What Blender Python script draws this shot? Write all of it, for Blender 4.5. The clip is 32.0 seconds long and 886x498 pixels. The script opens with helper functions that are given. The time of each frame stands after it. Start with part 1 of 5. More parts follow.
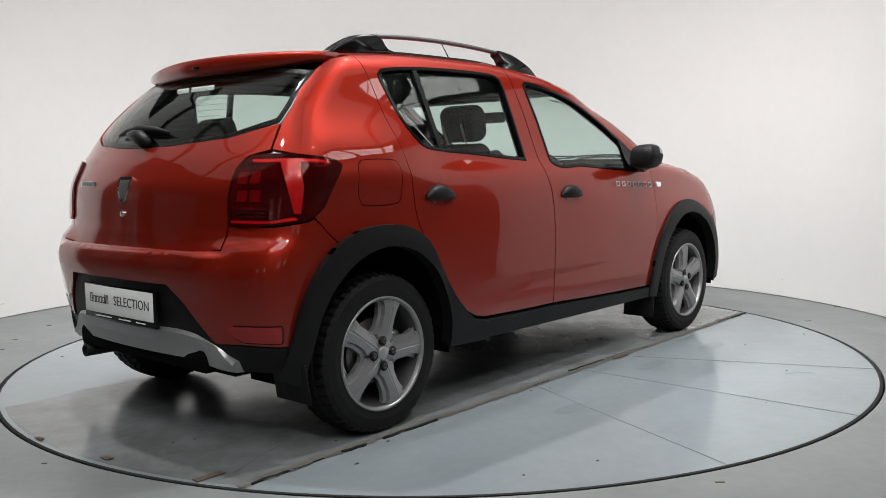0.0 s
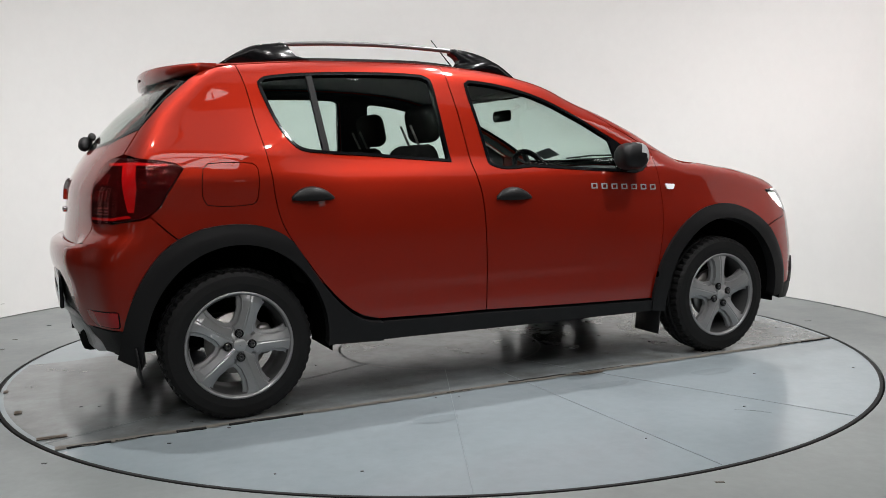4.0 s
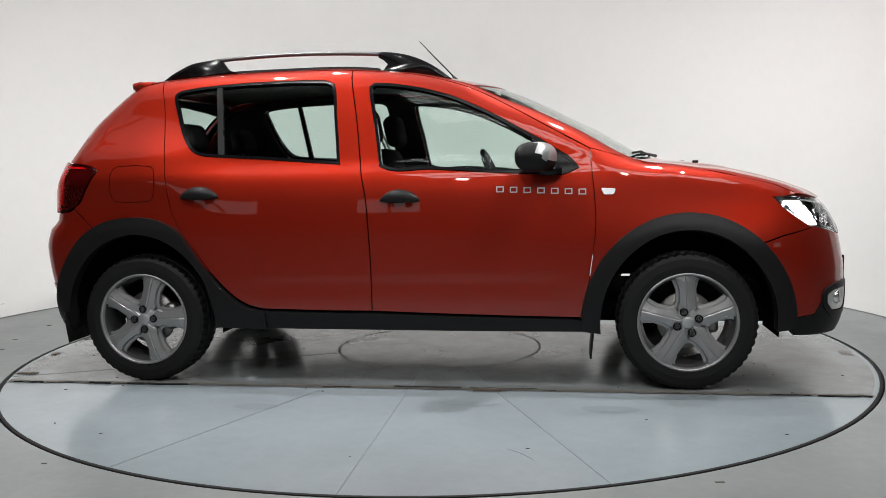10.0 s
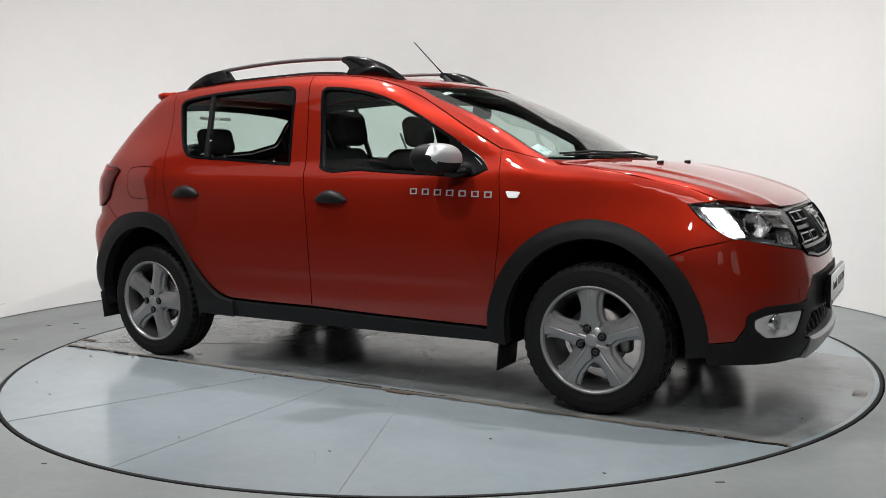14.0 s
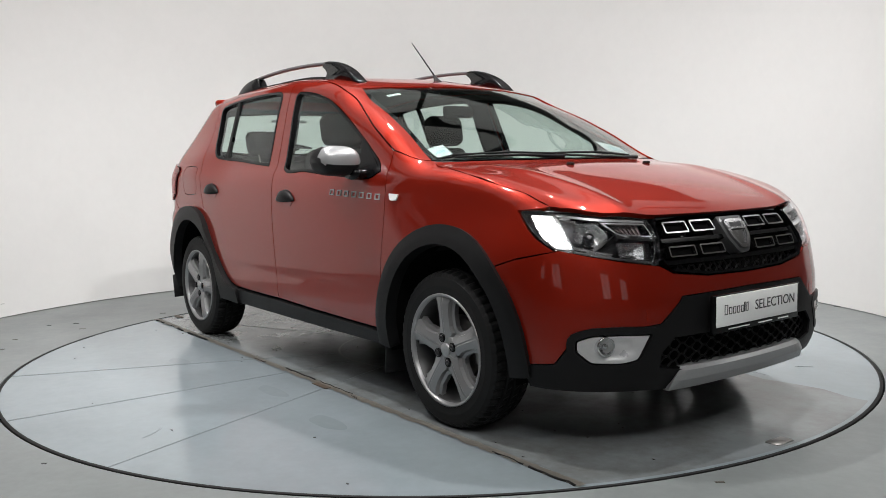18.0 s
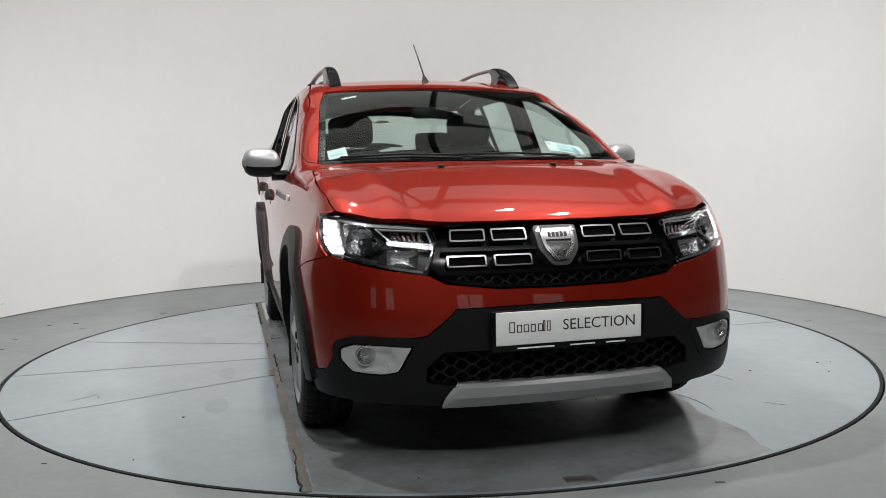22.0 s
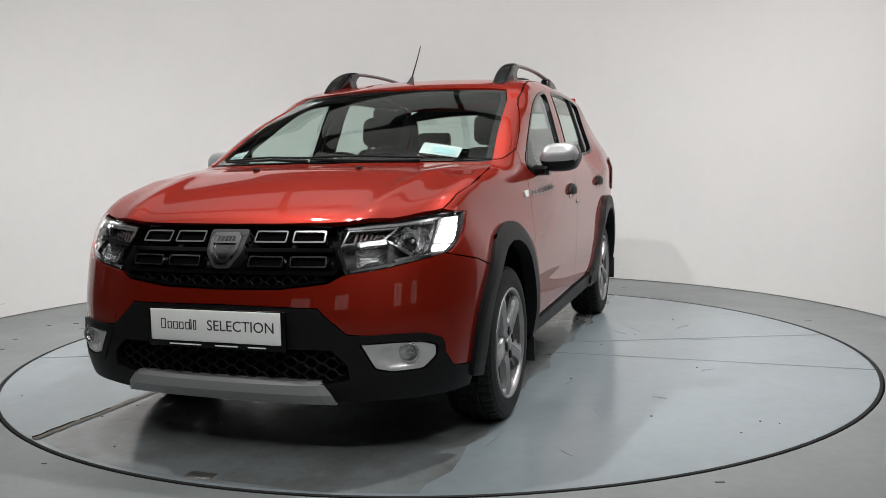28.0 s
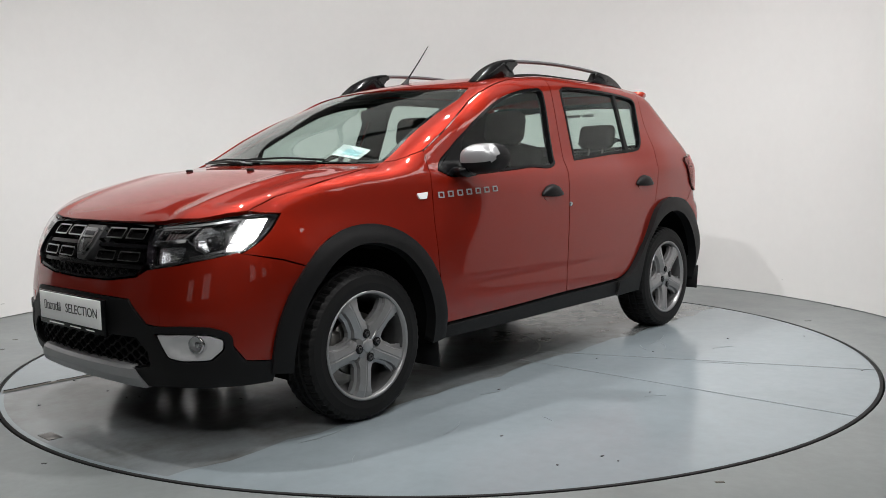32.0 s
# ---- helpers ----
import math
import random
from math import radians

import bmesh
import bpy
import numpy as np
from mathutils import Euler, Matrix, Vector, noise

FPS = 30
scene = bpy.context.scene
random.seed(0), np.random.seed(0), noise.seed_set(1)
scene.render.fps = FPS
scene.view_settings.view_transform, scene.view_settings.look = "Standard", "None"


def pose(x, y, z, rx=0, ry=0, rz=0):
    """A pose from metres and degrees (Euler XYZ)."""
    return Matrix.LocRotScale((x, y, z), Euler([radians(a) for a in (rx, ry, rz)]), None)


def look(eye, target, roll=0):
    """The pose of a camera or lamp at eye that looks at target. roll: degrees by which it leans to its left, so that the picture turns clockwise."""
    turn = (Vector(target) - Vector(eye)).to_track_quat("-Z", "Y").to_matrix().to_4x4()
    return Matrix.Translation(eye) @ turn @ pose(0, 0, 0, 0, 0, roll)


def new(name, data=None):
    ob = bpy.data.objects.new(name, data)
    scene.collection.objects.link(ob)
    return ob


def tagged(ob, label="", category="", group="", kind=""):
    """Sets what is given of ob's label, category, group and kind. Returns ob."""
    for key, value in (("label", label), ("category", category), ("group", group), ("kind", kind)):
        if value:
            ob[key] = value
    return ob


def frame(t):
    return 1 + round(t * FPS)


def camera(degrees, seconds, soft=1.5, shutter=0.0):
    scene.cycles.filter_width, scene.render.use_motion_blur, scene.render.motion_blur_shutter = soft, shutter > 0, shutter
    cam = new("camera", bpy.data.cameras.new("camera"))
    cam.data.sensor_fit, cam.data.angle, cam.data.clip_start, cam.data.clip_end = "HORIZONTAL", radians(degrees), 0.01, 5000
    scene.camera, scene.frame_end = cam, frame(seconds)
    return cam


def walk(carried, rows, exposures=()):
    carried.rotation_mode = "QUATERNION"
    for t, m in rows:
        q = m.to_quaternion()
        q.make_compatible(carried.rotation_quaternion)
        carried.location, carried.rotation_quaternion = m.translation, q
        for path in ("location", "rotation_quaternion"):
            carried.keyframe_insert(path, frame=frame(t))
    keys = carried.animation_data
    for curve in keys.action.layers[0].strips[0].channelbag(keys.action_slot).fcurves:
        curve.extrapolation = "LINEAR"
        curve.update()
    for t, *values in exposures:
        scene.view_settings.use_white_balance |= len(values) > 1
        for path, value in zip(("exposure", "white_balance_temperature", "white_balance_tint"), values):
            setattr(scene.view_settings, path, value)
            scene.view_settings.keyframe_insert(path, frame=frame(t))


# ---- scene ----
import functools

from mathutils.geometry import delaunay_2d_cdt

# ---- camera: it stands still, the turntable brings the car round ----
cam = camera(54.76, 32.0, soft=0.5)
EYE = (0.0, -4.850, 1.018)
PATH = [(0.0, look(EYE, (0.0062 * 5, -4.850 + 0.9955 * 5, 1.018 - 0.0949 * 5), -1.107)),
        (32.0, look(EYE, (0.0062 * 5, -4.850 + 0.9955 * 5, 1.018 - 0.0949 * 5), -1.107))]
walk(cam, PATH, exposures=[(0, 0.34), (10, 0.36), (14, 0.39), (18, 0.37), (21, 0.28), (24, 0.14), (28, 0.14), (32, 0.24)])

# turn of the table, seconds and degrees
TURN = [(0, 47.91), (4, 25.00), (8, 2.57), (12, -19.76), (16, -42.31), (20, -65.00), (24, -87.44), (28, -109.98), (32, -132.58)]

# ---- light ----
world = bpy.data.worlds.new("hall_air")
scene.world = world
world.use_nodes = True
world.node_tree.nodes["Background"].inputs["Color"].default_value = (0.9, 0.95, 1.0, 1)
world.node_tree.nodes["Background"].inputs["Strength"].default_value = 0.01


def down_light(name, at, watts, target=(0, 0, 0), cone=62.0, radius=0.06, colour=(1, 0.985, 0.98)):
    lamp = bpy.data.lights.new(name, "SPOT")
    lamp.shadow_soft_size, lamp.energy, lamp.color, lamp.spot_size, lamp.spot_blend = radius, watts, colour, radians(cone), 0.75
    ob = new(name, lamp)
    ob.matrix_world = look(at, target)
    return ob


# ---- materials ----
def material(name, colour, rough=0.5, metal=0.0, coat=0.0, coat_rough=0.03, spots=0.0, scale=40.0, bump=0.0, stain=0.0, stain_scale=1.5,
             emit=0.0, emit_colour=None, clear=0.0, ior=1.45, flakes=False, specular=0.5, stain_colour=None):
    """Principled surface with fine grain, large stains and relief, at real size."""
    m = bpy.data.materials.new(name)
    m.use_nodes = True
    nt = m.node_tree
    b = nt.nodes["Principled BSDF"]
    b.inputs["Base Color"].default_value = (*colour, 1)
    b.inputs["Roughness"].default_value, b.inputs["Metallic"].default_value = rough, metal
    b.inputs["Coat Weight"].default_value, b.inputs["Coat Roughness"].default_value = coat, coat_rough
    b.inputs["Transmission Weight"].default_value, b.inputs["IOR"].default_value = clear, ior
    b.inputs["Specular IOR Level"].default_value = specular
    if emit:
        b.inputs["Emission Color"].default_value = (*(emit_colour or colour), 1)
        b.inputs["Emission Strength"].default_value = emit
    at = nt.nodes.new("ShaderNodeTexCoord")

    def tex(sc, detail, rough_=0.6):
        n = nt.nodes.new("ShaderNodeTexNoise")
        n.inputs["Scale"].default_value, n.inputs["Detail"].default_value, n.inputs["Roughness"].default_value = sc, detail, rough_
        nt.links.new(at.outputs["Object"], n.inputs["Vector"])
        return n

    last = None
    if spots or stain:
        def mix(fac, a_socket, a_value, b_value):
            n = nt.nodes.new("ShaderNodeMix")
            n.data_type = "RGBA"
            nt.links.new(fac, n.inputs[0])
            if a_socket is None:
                n.inputs[6].default_value = (*a_value, 1)
            else:
                nt.links.new(a_socket, n.inputs[6])
            n.inputs[7].default_value = (*b_value, 1)
            return n.outputs[2]

        def ramp(n, lo, hi, top):
            r = nt.nodes.new("ShaderNodeMapRange")
            r.inputs["From Min"].default_value, r.inputs["From Max"].default_value, r.inputs["To Max"].default_value = lo, hi, top
            nt.links.new(n.outputs["Fac"], r.inputs["Value"])
            return r.outputs["Result"]

        if spots:
            last = mix(ramp(tex(scale, 4), 0.35, 0.7, spots), None, colour, tuple(c * 0.6 for c in colour))
        if stain:
            last = mix(ramp(tex(stain_scale, 8, 0.7), 0.42, 0.72, stain), last, colour, stain_colour or tuple(c * 0.55 for c in colour))
        nt.links.new(last, b.inputs["Base Color"])
        r = nt.nodes.new("ShaderNodeMapRange")
        r.inputs["To Min"].default_value, r.inputs["To Max"].default_value = max(rough - 0.08, 0.02), min(rough + 0.1, 1)
        nt.links.new(tex(stain_scale * 3, 5).outputs["Fac"], r.inputs["Value"])
        nt.links.new(r.outputs["Result"], b.inputs["Roughness"])
    if bump:
        n = nt.nodes.new("ShaderNodeBump")
        n.inputs["Strength"].default_value, n.inputs["Distance"].default_value = bump, 0.002
        nt.links.new(tex(scale * 3, 3).outputs["Fac"], n.inputs["Height"])
        nt.links.new(n.outputs["Normal"], b.inputs["Normal"])
    if flakes:
        v = nt.nodes.new("ShaderNodeTexVoronoi")
        v.inputs["Scale"].default_value = 900
        nt.links.new(at.outputs["Object"], v.inputs["Vector"])
        r = nt.nodes.new("ShaderNodeMapRange")
        r.inputs["To Min"].default_value, r.inputs["To Max"].default_value = rough - 0.06, rough + 0.1
        nt.links.new(v.outputs["Distance"], r.inputs["Value"])
        nt.links.new(r.outputs["Result"], b.inputs["Roughness"])
    return m


PAINT = material("red_metallic_paint", (0.238, 0.0132, 0.0052), 0.44, 0.62, 1.0, 0.008, flakes=True, specular=0.0)
PAINT.node_tree.nodes["Principled BSDF"].inputs["Coat IOR"].default_value = 1.5
LAMP_IN = material("grey_lamp_housing", (0.045, 0.045, 0.047), 0.22, 0.6, spots=0.3, scale=60)
REFLECT = material("faceted_grey_reflector", (0.74, 0.74, 0.75), 0.12, 1.0, spots=0.5, scale=45, bump=1.0)
BRIGHT = material("satin_chrome_edge", (0.42, 0.42, 0.43), 0.20, 1.0)
BLACK = material("black_textured_plastic", (0.0075, 0.0075, 0.0079), 0.46, bump=0.12, scale=300, spots=0.3, specular=0.2)
GLOSS_BLACK = material("gloss_black_plastic", (0.0035, 0.0035, 0.004), 0.16, specular=0.22)
INNER = material("dark_inner_panel", (0.0035, 0.0035, 0.0035), 0.85, specular=0.05)
MESH = material("satin_black_grille_mesh", (0.006, 0.006, 0.0065), 0.4, specular=0.2)
TRIM = material("dark_cabin_trim", (0.014, 0.014, 0.015), 0.6, spots=0.3, scale=120, bump=0.03, specular=0.15)
LINER = material("grey_headliner", (0.055, 0.054, 0.052), 0.9, spots=0.2, scale=200)
CLOTH = material("dark_seat_cloth", (0.016, 0.015, 0.015), 0.9, spots=0.3, scale=60, bump=0.05, specular=0.1)
SILVER = material("satin_silver_plastic", (0.35, 0.355, 0.36), 0.34, 0.6, spots=0.15, scale=200)
PEARL = material("pale_silver_paint", (0.45, 0.455, 0.46), 0.30, 0.25, spots=0.1, scale=200)
ALLOY = material("machined_grey_alloy", (0.265, 0.265, 0.268), 0.33, 0.6, spots=0.06, scale=90)
SHADED_BARREL = material("shaded_wheel_barrel", (0.085, 0.085, 0.086), 0.4, 0.6, spots=0.2, scale=60)
CHROME = material("chrome", (0.75, 0.75, 0.76), 0.07, 1.0)
STEEL = material("dull_brake_steel", (0.25, 0.24, 0.23), 0.42, 0.9, spots=0.4, scale=50)
RUBBER = material("tyre_rubber", (0.0060, 0.0060, 0.0062), 0.62, spots=0.4, scale=90, bump=0.2, specular=0.25)
GLASS = material("green_tinted_glass", (0.80, 0.90, 0.86), 0.0, clear=1.0, ior=1.25)
DARK_GLASS = material("shaded_rear_glass", (0.70, 0.79, 0.75), 0.0, clear=1.0, ior=1.2)
LENS = material("clear_lamp_lens", (0.95, 0.96, 0.97), 0.01, clear=1.0, ior=1.16)
RED_LENS = material("dark_red_lamp_lens", (0.06, 0.003, 0.004), 0.10, specular=0.4, spots=0.2, scale=60)
RED_BRIGHT = material("bright_red_reflector", (0.24, 0.005, 0.006), 0.2, coat=0.3)
RED_CLEAR = material("red_clear_lens", (0.93, 0.42, 0.40), 0.01, clear=1.0, ior=1.28)
SMOKE = material("smoked_lamp_face", (0.018, 0.0016, 0.002), 0.05, specular=0.35)
BEAM = material("lit_running_lamp", (1.0, 1.0, 1.0), 0.3, emit=9.0, emit_colour=(1.0, 0.98, 0.95))
BULB = material("lamp_reflector", (0.85, 0.85, 0.86), 0.10, 1.0)
PLATE = material("white_plate", (0.80, 0.81, 0.80), 0.35, spots=0.08, scale=60)
INK = material("dark_grey_ink", (0.035, 0.035, 0.038), 0.5)
PAPER = material("white_paper", (0.20, 0.225, 0.225), 0.6, spots=0.1)
TEAL = material("pale_teal_print", (0.09, 0.19, 0.21), 0.6)
WALL = material("white_wall_paint", (0.76, 0.757, 0.745), 0.75, spots=0.04, scale=14, stain=0.10, stain_scale=0.6, bump=0.06)
FLOOR = material("worn_grey_floor_paint", (0.205, 0.222, 0.222), 0.40, spots=0.25, scale=25, stain=0.5, stain_scale=1.1, bump=0.1)
DISC = material("blue_grey_table_paint", (0.232, 0.270, 0.290), 0.16, spots=0.12, scale=18, stain=0.35, stain_scale=0.9, bump=0.03)
GROOVE = material("black_gap", (0.006, 0.006, 0.006), 0.9)
WORN = material("grimy_shaded_table_paint", (0.195, 0.212, 0.218), 0.17, spots=0.15, scale=22, stain=0.85, stain_scale=2.2, bump=0.05, stain_colour=(0.090, 0.086, 0.078))
SEAM = material("faint_joint", (0.165, 0.190, 0.202), 0.5)
DIRT = material("scuffed_brown_strip", (0.125, 0.115, 0.098), 0.6, spots=0.7, scale=30, stain=0.6, stain_scale=5, bump=0.4)
RUST = material("rust_brown_patch", (0.085, 0.060, 0.042), 0.6, spots=0.6, scale=60, stain=0.6, stain_scale=20)
OVAL_GREY = material("grey_oval_paint", (0.198, 0.231, 0.248), 0.20, spots=0.15, scale=20, bump=0.03)
CEILING = material("grey_metal_ceiling", (0.07, 0.07, 0.068), 0.7, stain=0.3)
LIGHT = material("lit_panel", (1, 1, 1), 0.5, emit=17.0, emit_colour=(1.0, 0.985, 0.96))
DAY = material("daylit_pane", (1, 1, 1), 0.5, emit=3.4, emit_colour=(1.0, 0.99, 0.97))
GLOW = material("daylit_low_pane", (1, 1, 1), 0.5, emit=0.35, emit_colour=(1.0, 0.99, 0.97))
SHEET = material("dim_roof_sheet", (0.6, 0.6, 0.58), 0.6, emit=0.26, emit_colour=(1.0, 0.985, 0.95))
HALL = material("dark_painted_steel", (0.06, 0.06, 0.06), 0.8, stain=0.3)
PALE = material("pale_hall_cladding", (0.20, 0.197, 0.19), 0.7, spots=0.1, scale=8, stain=0.3)
DIM = material("dark_hall_cladding", (0.07, 0.07, 0.07), 0.7, spots=0.1, scale=8, stain=0.3)


# ---- mesh helpers ----
NORMALS = {}


def mesh(name, verts, faces, mat, smooth=True):
    me = bpy.data.meshes.new(name)
    me.from_pydata([tuple(map(float, v)) for v in verts], [], [tuple(map(int, f)) for f in faces])
    me.materials.append(mat)
    if smooth:
        me.polygons.foreach_set("use_smooth", [True] * len(me.polygons))
    me.update()
    return me


def part(name, bm, mat, parent=None, label=""):
    """Links a bmesh, or a mesh, as one object under a thing or a part."""
    if isinstance(bm, bpy.types.Mesh):
        me = bm
    else:
        me = bpy.data.meshes.new(name)
        bm.to_mesh(me)
        bm.free()
        me.materials.append(mat)
    ob = new(name, me)
    if parent is not None:
        ob.parent = parent
    if label:
        ob["label"] = label
    return ob


def flip(me, name):
    """The mirror image of a mesh, across the car's middle."""
    v = [(p.co.x, -p.co.y, p.co.z) for p in me.vertices]
    f = [tuple(reversed(p.vertices)) for p in me.polygons]
    out = mesh(name, v, f, me.materials[0], False)
    out.polygons.foreach_set("use_smooth", [p.use_smooth for p in me.polygons])
    if me.name in NORMALS:
        out.normals_split_custom_set_from_vertices([(a, -b, c) for a, b, c in NORMALS[me.name]])
    return out


def box(sx, sy, sz, at=(0, 0, 0), bevel=0.0, segments=2, turn=None):
    bm = bmesh.new()
    bmesh.ops.create_cube(bm, size=1.0)
    bmesh.ops.scale(bm, vec=(sx, sy, sz), verts=bm.verts)
    if bevel:
        bmesh.ops.bevel(bm, geom=bm.edges[:], offset=bevel, segments=segments, affect="EDGES", profile=0.5)
        for f in bm.faces:
            f.smooth = True
    if turn is not None:
        bmesh.ops.transform(bm, matrix=turn, verts=bm.verts)
    bmesh.ops.translate(bm, vec=at, verts=bm.verts)
    return bm


def lathe(profile, n, axis="y", at=(0, 0, 0)):
    """Turns (radius, along) points about an axis."""
    verts, faces = [], []
    for i in range(n):
        a = 2 * math.pi * i / n
        for r, h in profile:
            c, s = r * math.cos(a), r * math.sin(a)
            verts.append({"y": (c + at[0], h + at[1], s + at[2]), "z": (c + at[0], s + at[1], h + at[2]), "x": (h + at[0], c + at[1], s + at[2])}[axis])
    k = len(profile)
    for i in range(n):
        j = (i + 1) % n
        for q in range(k - 1):
            faces.append((i * k + q, i * k + q + 1, j * k + q + 1, j * k + q))
    return verts, faces


def tube(points, radius, n=8):
    """A round bar along points."""
    p = [Vector(q) for q in points]
    verts, faces = [], []
    side = None
    for i, q in enumerate(p):
        d = (p[min(i + 1, len(p) - 1)] - p[max(i - 1, 0)]).normalized()
        if side is None:
            side = d.orthogonal().normalized()
        side = (side - d * side.dot(d)).normalized()
        up = d.cross(side)
        r = radius[i] if isinstance(radius, (list, tuple)) else radius
        for k in range(n):
            a = 2 * math.pi * k / n
            verts.append(q + r * (math.cos(a) * side + math.sin(a) * up))
    for i in range(len(p) - 1):
        for k in range(n):
            faces.append((i * n + k, i * n + (k + 1) % n, (i + 1) * n + (k + 1) % n, (i + 1) * n + k))
    faces.append(tuple(reversed(range(n))))
    faces.append(tuple(range((len(p) - 1) * n, len(p) * n)))
    return verts, faces


def loft(rings, closed=True, caps=True):
    """Skin over rings of equal length."""
    k = len(rings[0])
    verts = [v for r in rings for v in r]
    faces = []
    for i in range(len(rings) - 1):
        for q in range(k if closed else k - 1):
            a, b = i * k + q, i * k + (q + 1) % k
            faces.append((a, b, b + k, a + k))
    if caps and closed:
        faces.append(tuple(reversed(range(k))))
        faces.append(tuple(range((len(rings) - 1) * k, len(rings) * k)))
    return verts, faces


# ---- the car's outer skin as one smooth form; x forward, y left, z up ----

@functools.lru_cache(maxsize=None)
def knots(xs, ys):
    """Knots of a monotone cubic and its slopes."""
    xs, ys = np.array(xs, float), np.array(ys, float)
    d = np.diff(ys) / np.diff(xs)
    m = np.zeros(len(xs))
    m[0], m[-1] = d[0], d[-1]
    s = d[:-1] * d[1:]
    m[1:-1] = np.where(s > 0, 2 * s / np.where(s > 0, d[:-1] + d[1:], 1), 0)
    return xs, ys, m


def curve(x, xs, ys):
    """Smooth curve through knots (monotone cubic)."""
    xs, ys, m = knots(tuple(xs), tuple(ys))
    x = np.clip(x, xs[0], xs[-1])
    i = np.clip(np.searchsorted(xs, x) - 1, 0, len(xs) - 2)
    h = xs[i + 1] - xs[i]
    t = (x - xs[i]) / h
    return ((1 + 2 * t) * (1 - t) ** 2 * ys[i] + t * (1 - t) ** 2 * h * m[i] + t * t * (3 - 2 * t) * ys[i + 1] + t * t * (t - 1) * h * m[i + 1])


def smax(a, b, k):
    """Rounded maximum."""
    h = np.maximum(k - np.abs(a - b), 0) / k
    return np.maximum(a, b) + h * h * k / 4


def step(x, a, b):
    t = np.clip((x - a) / (b - a), 0, 1)
    return t * t * (3 - 2 * t)


def half_width(x, z):
    w = curve(z, (.15, .30, .40, .55, .75, .88, .98, 1.05, 1.12, 1.30, 1.44, 1.50, 1.60), (.80, .832, .848, .856, .862, .856, .835, .797, .775, .722, .672, .640, .56))
    w = w - .034 * np.clip(x - .05, 0, 3) ** 2 * (.15 + .85 * step(z, .62, .92)) * (1 - .5 * step(z, .92, 1.1))
    w = w + .055 * step(x, -.75, -1.30) * np.exp(-((z - 1.07) / .13) ** 2) - .02 * step(-x, 1.2, 1.9)
    w = w + .004 * np.exp(-((x - 1.5) / .3) ** 2) * step(z, .85, .6)
    return w - .007 * (2.1 - x)


def top(x, y):
    xs = x + .36 * y * y * step(x, .0, .5) * (1 - .25 * step(x, .4, 1.0)) * (1 - step(x, 1.1, 1.5))
    z = curve(xs, (-1.75, -1.55, -1.2, -.8, -.4, 0., .25, .40, .55, .9, 1.235, 1.30, 1.41, 1.55, 1.70, 1.85, 1.95, 2.02, 2.2),
              (1.44, 1.475, 1.51, 1.533, 1.537, 1.508, 1.470, 1.440, 1.386, 1.216, 1.045, 1.034, 1.022, .992, .952, .898, .850, .79, .60))
    return z - (.085 - .060 * step(x, .35, .7) + .03 * step(x, 1.2, 1.4)) * y * y


def front(y, z):
    xc = curve(z, (.10, .22, .30, .40, .52, .62, .70, .80, .88, 1.0), (1.97, 2.05, 2.085, 2.095, 2.093, 2.078, 2.06, 2.02, 1.97, 1.85))
    return xc - .13 * y ** 2 - .75 * y ** 6


def rear(y, z):
    xc = curve(z, (.15, .30, .42, .55, .66, .74, .80, .95, 1.05, 1.13, 1.25, 1.40, 1.5), (-1.80, -1.86, -1.91, -1.94, -1.95, -1.93, -1.905, -1.89, -1.845, -1.79, -1.695, -1.53, -1.43))
    low = step(z, .80, .74)
    return xc + .008 + (.22 - .06 * low) * y ** 2 + (.14 + .06 * low) * y ** 6


def skin(x, y, z):
    """Signed distance, about, from the car's outer skin."""
    y = np.abs(y)
    e = .01
    s = y - half_width(x, z)
    t = top(x, y)
    t = (z - t) / np.sqrt(1 + ((top(x + e, y) - t) / e) ** 2)
    f = (x - front(y, z)) / np.sqrt(1 + ((front(y + e, z) - front(y, z)) / e) ** 2)
    r = rear(y, z)
    r = (r - x) / np.sqrt(1 + ((rear(y + e, z) - r) / e) ** 2 + ((rear(y, z + e) - r) / e) ** 2)
    return smax(smax(smax(s, t, .07), f, .06), r, .07)


def march(o, d, near, far, n=36):
    """Where rays o + s d first enter the skin."""
    lo = np.full(len(o), near, float)
    hi = np.full(len(o), far, float)
    found = np.zeros(len(o), bool)
    prev = lo.copy()
    for s in np.linspace(near, far, n):
        p = o + d * s
        hit = (skin(p[:, 0], p[:, 1], p[:, 2]) < 0) & ~found
        hi[hit] = s
        lo[hit] = prev[hit]
        found |= hit
        prev[:] = s
    for _ in range(15):
        m = (lo + hi) / 2
        p = o + d * m[:, None]
        inside = skin(p[:, 0], p[:, 1], p[:, 2]) < 0
        hi = np.where(inside, m, hi)
        lo = np.where(inside, lo, m)
    return o + d * ((lo + hi) / 2)[:, None], found


NOSE_X, TAIL_X = 0.9, -0.9


def flat(kind, p):
    """A point of the skin, or near it, in a projection's own plane."""
    if kind == "side":
        return (p[0], p[2])
    if kind == "top":
        return (p[0], p[1])
    if kind == "nose":
        return (math.atan2(p[1], p[0] - NOSE_X) * 1.1, p[2])
    return (math.atan2(p[1], TAIL_X - p[0]), p[2])


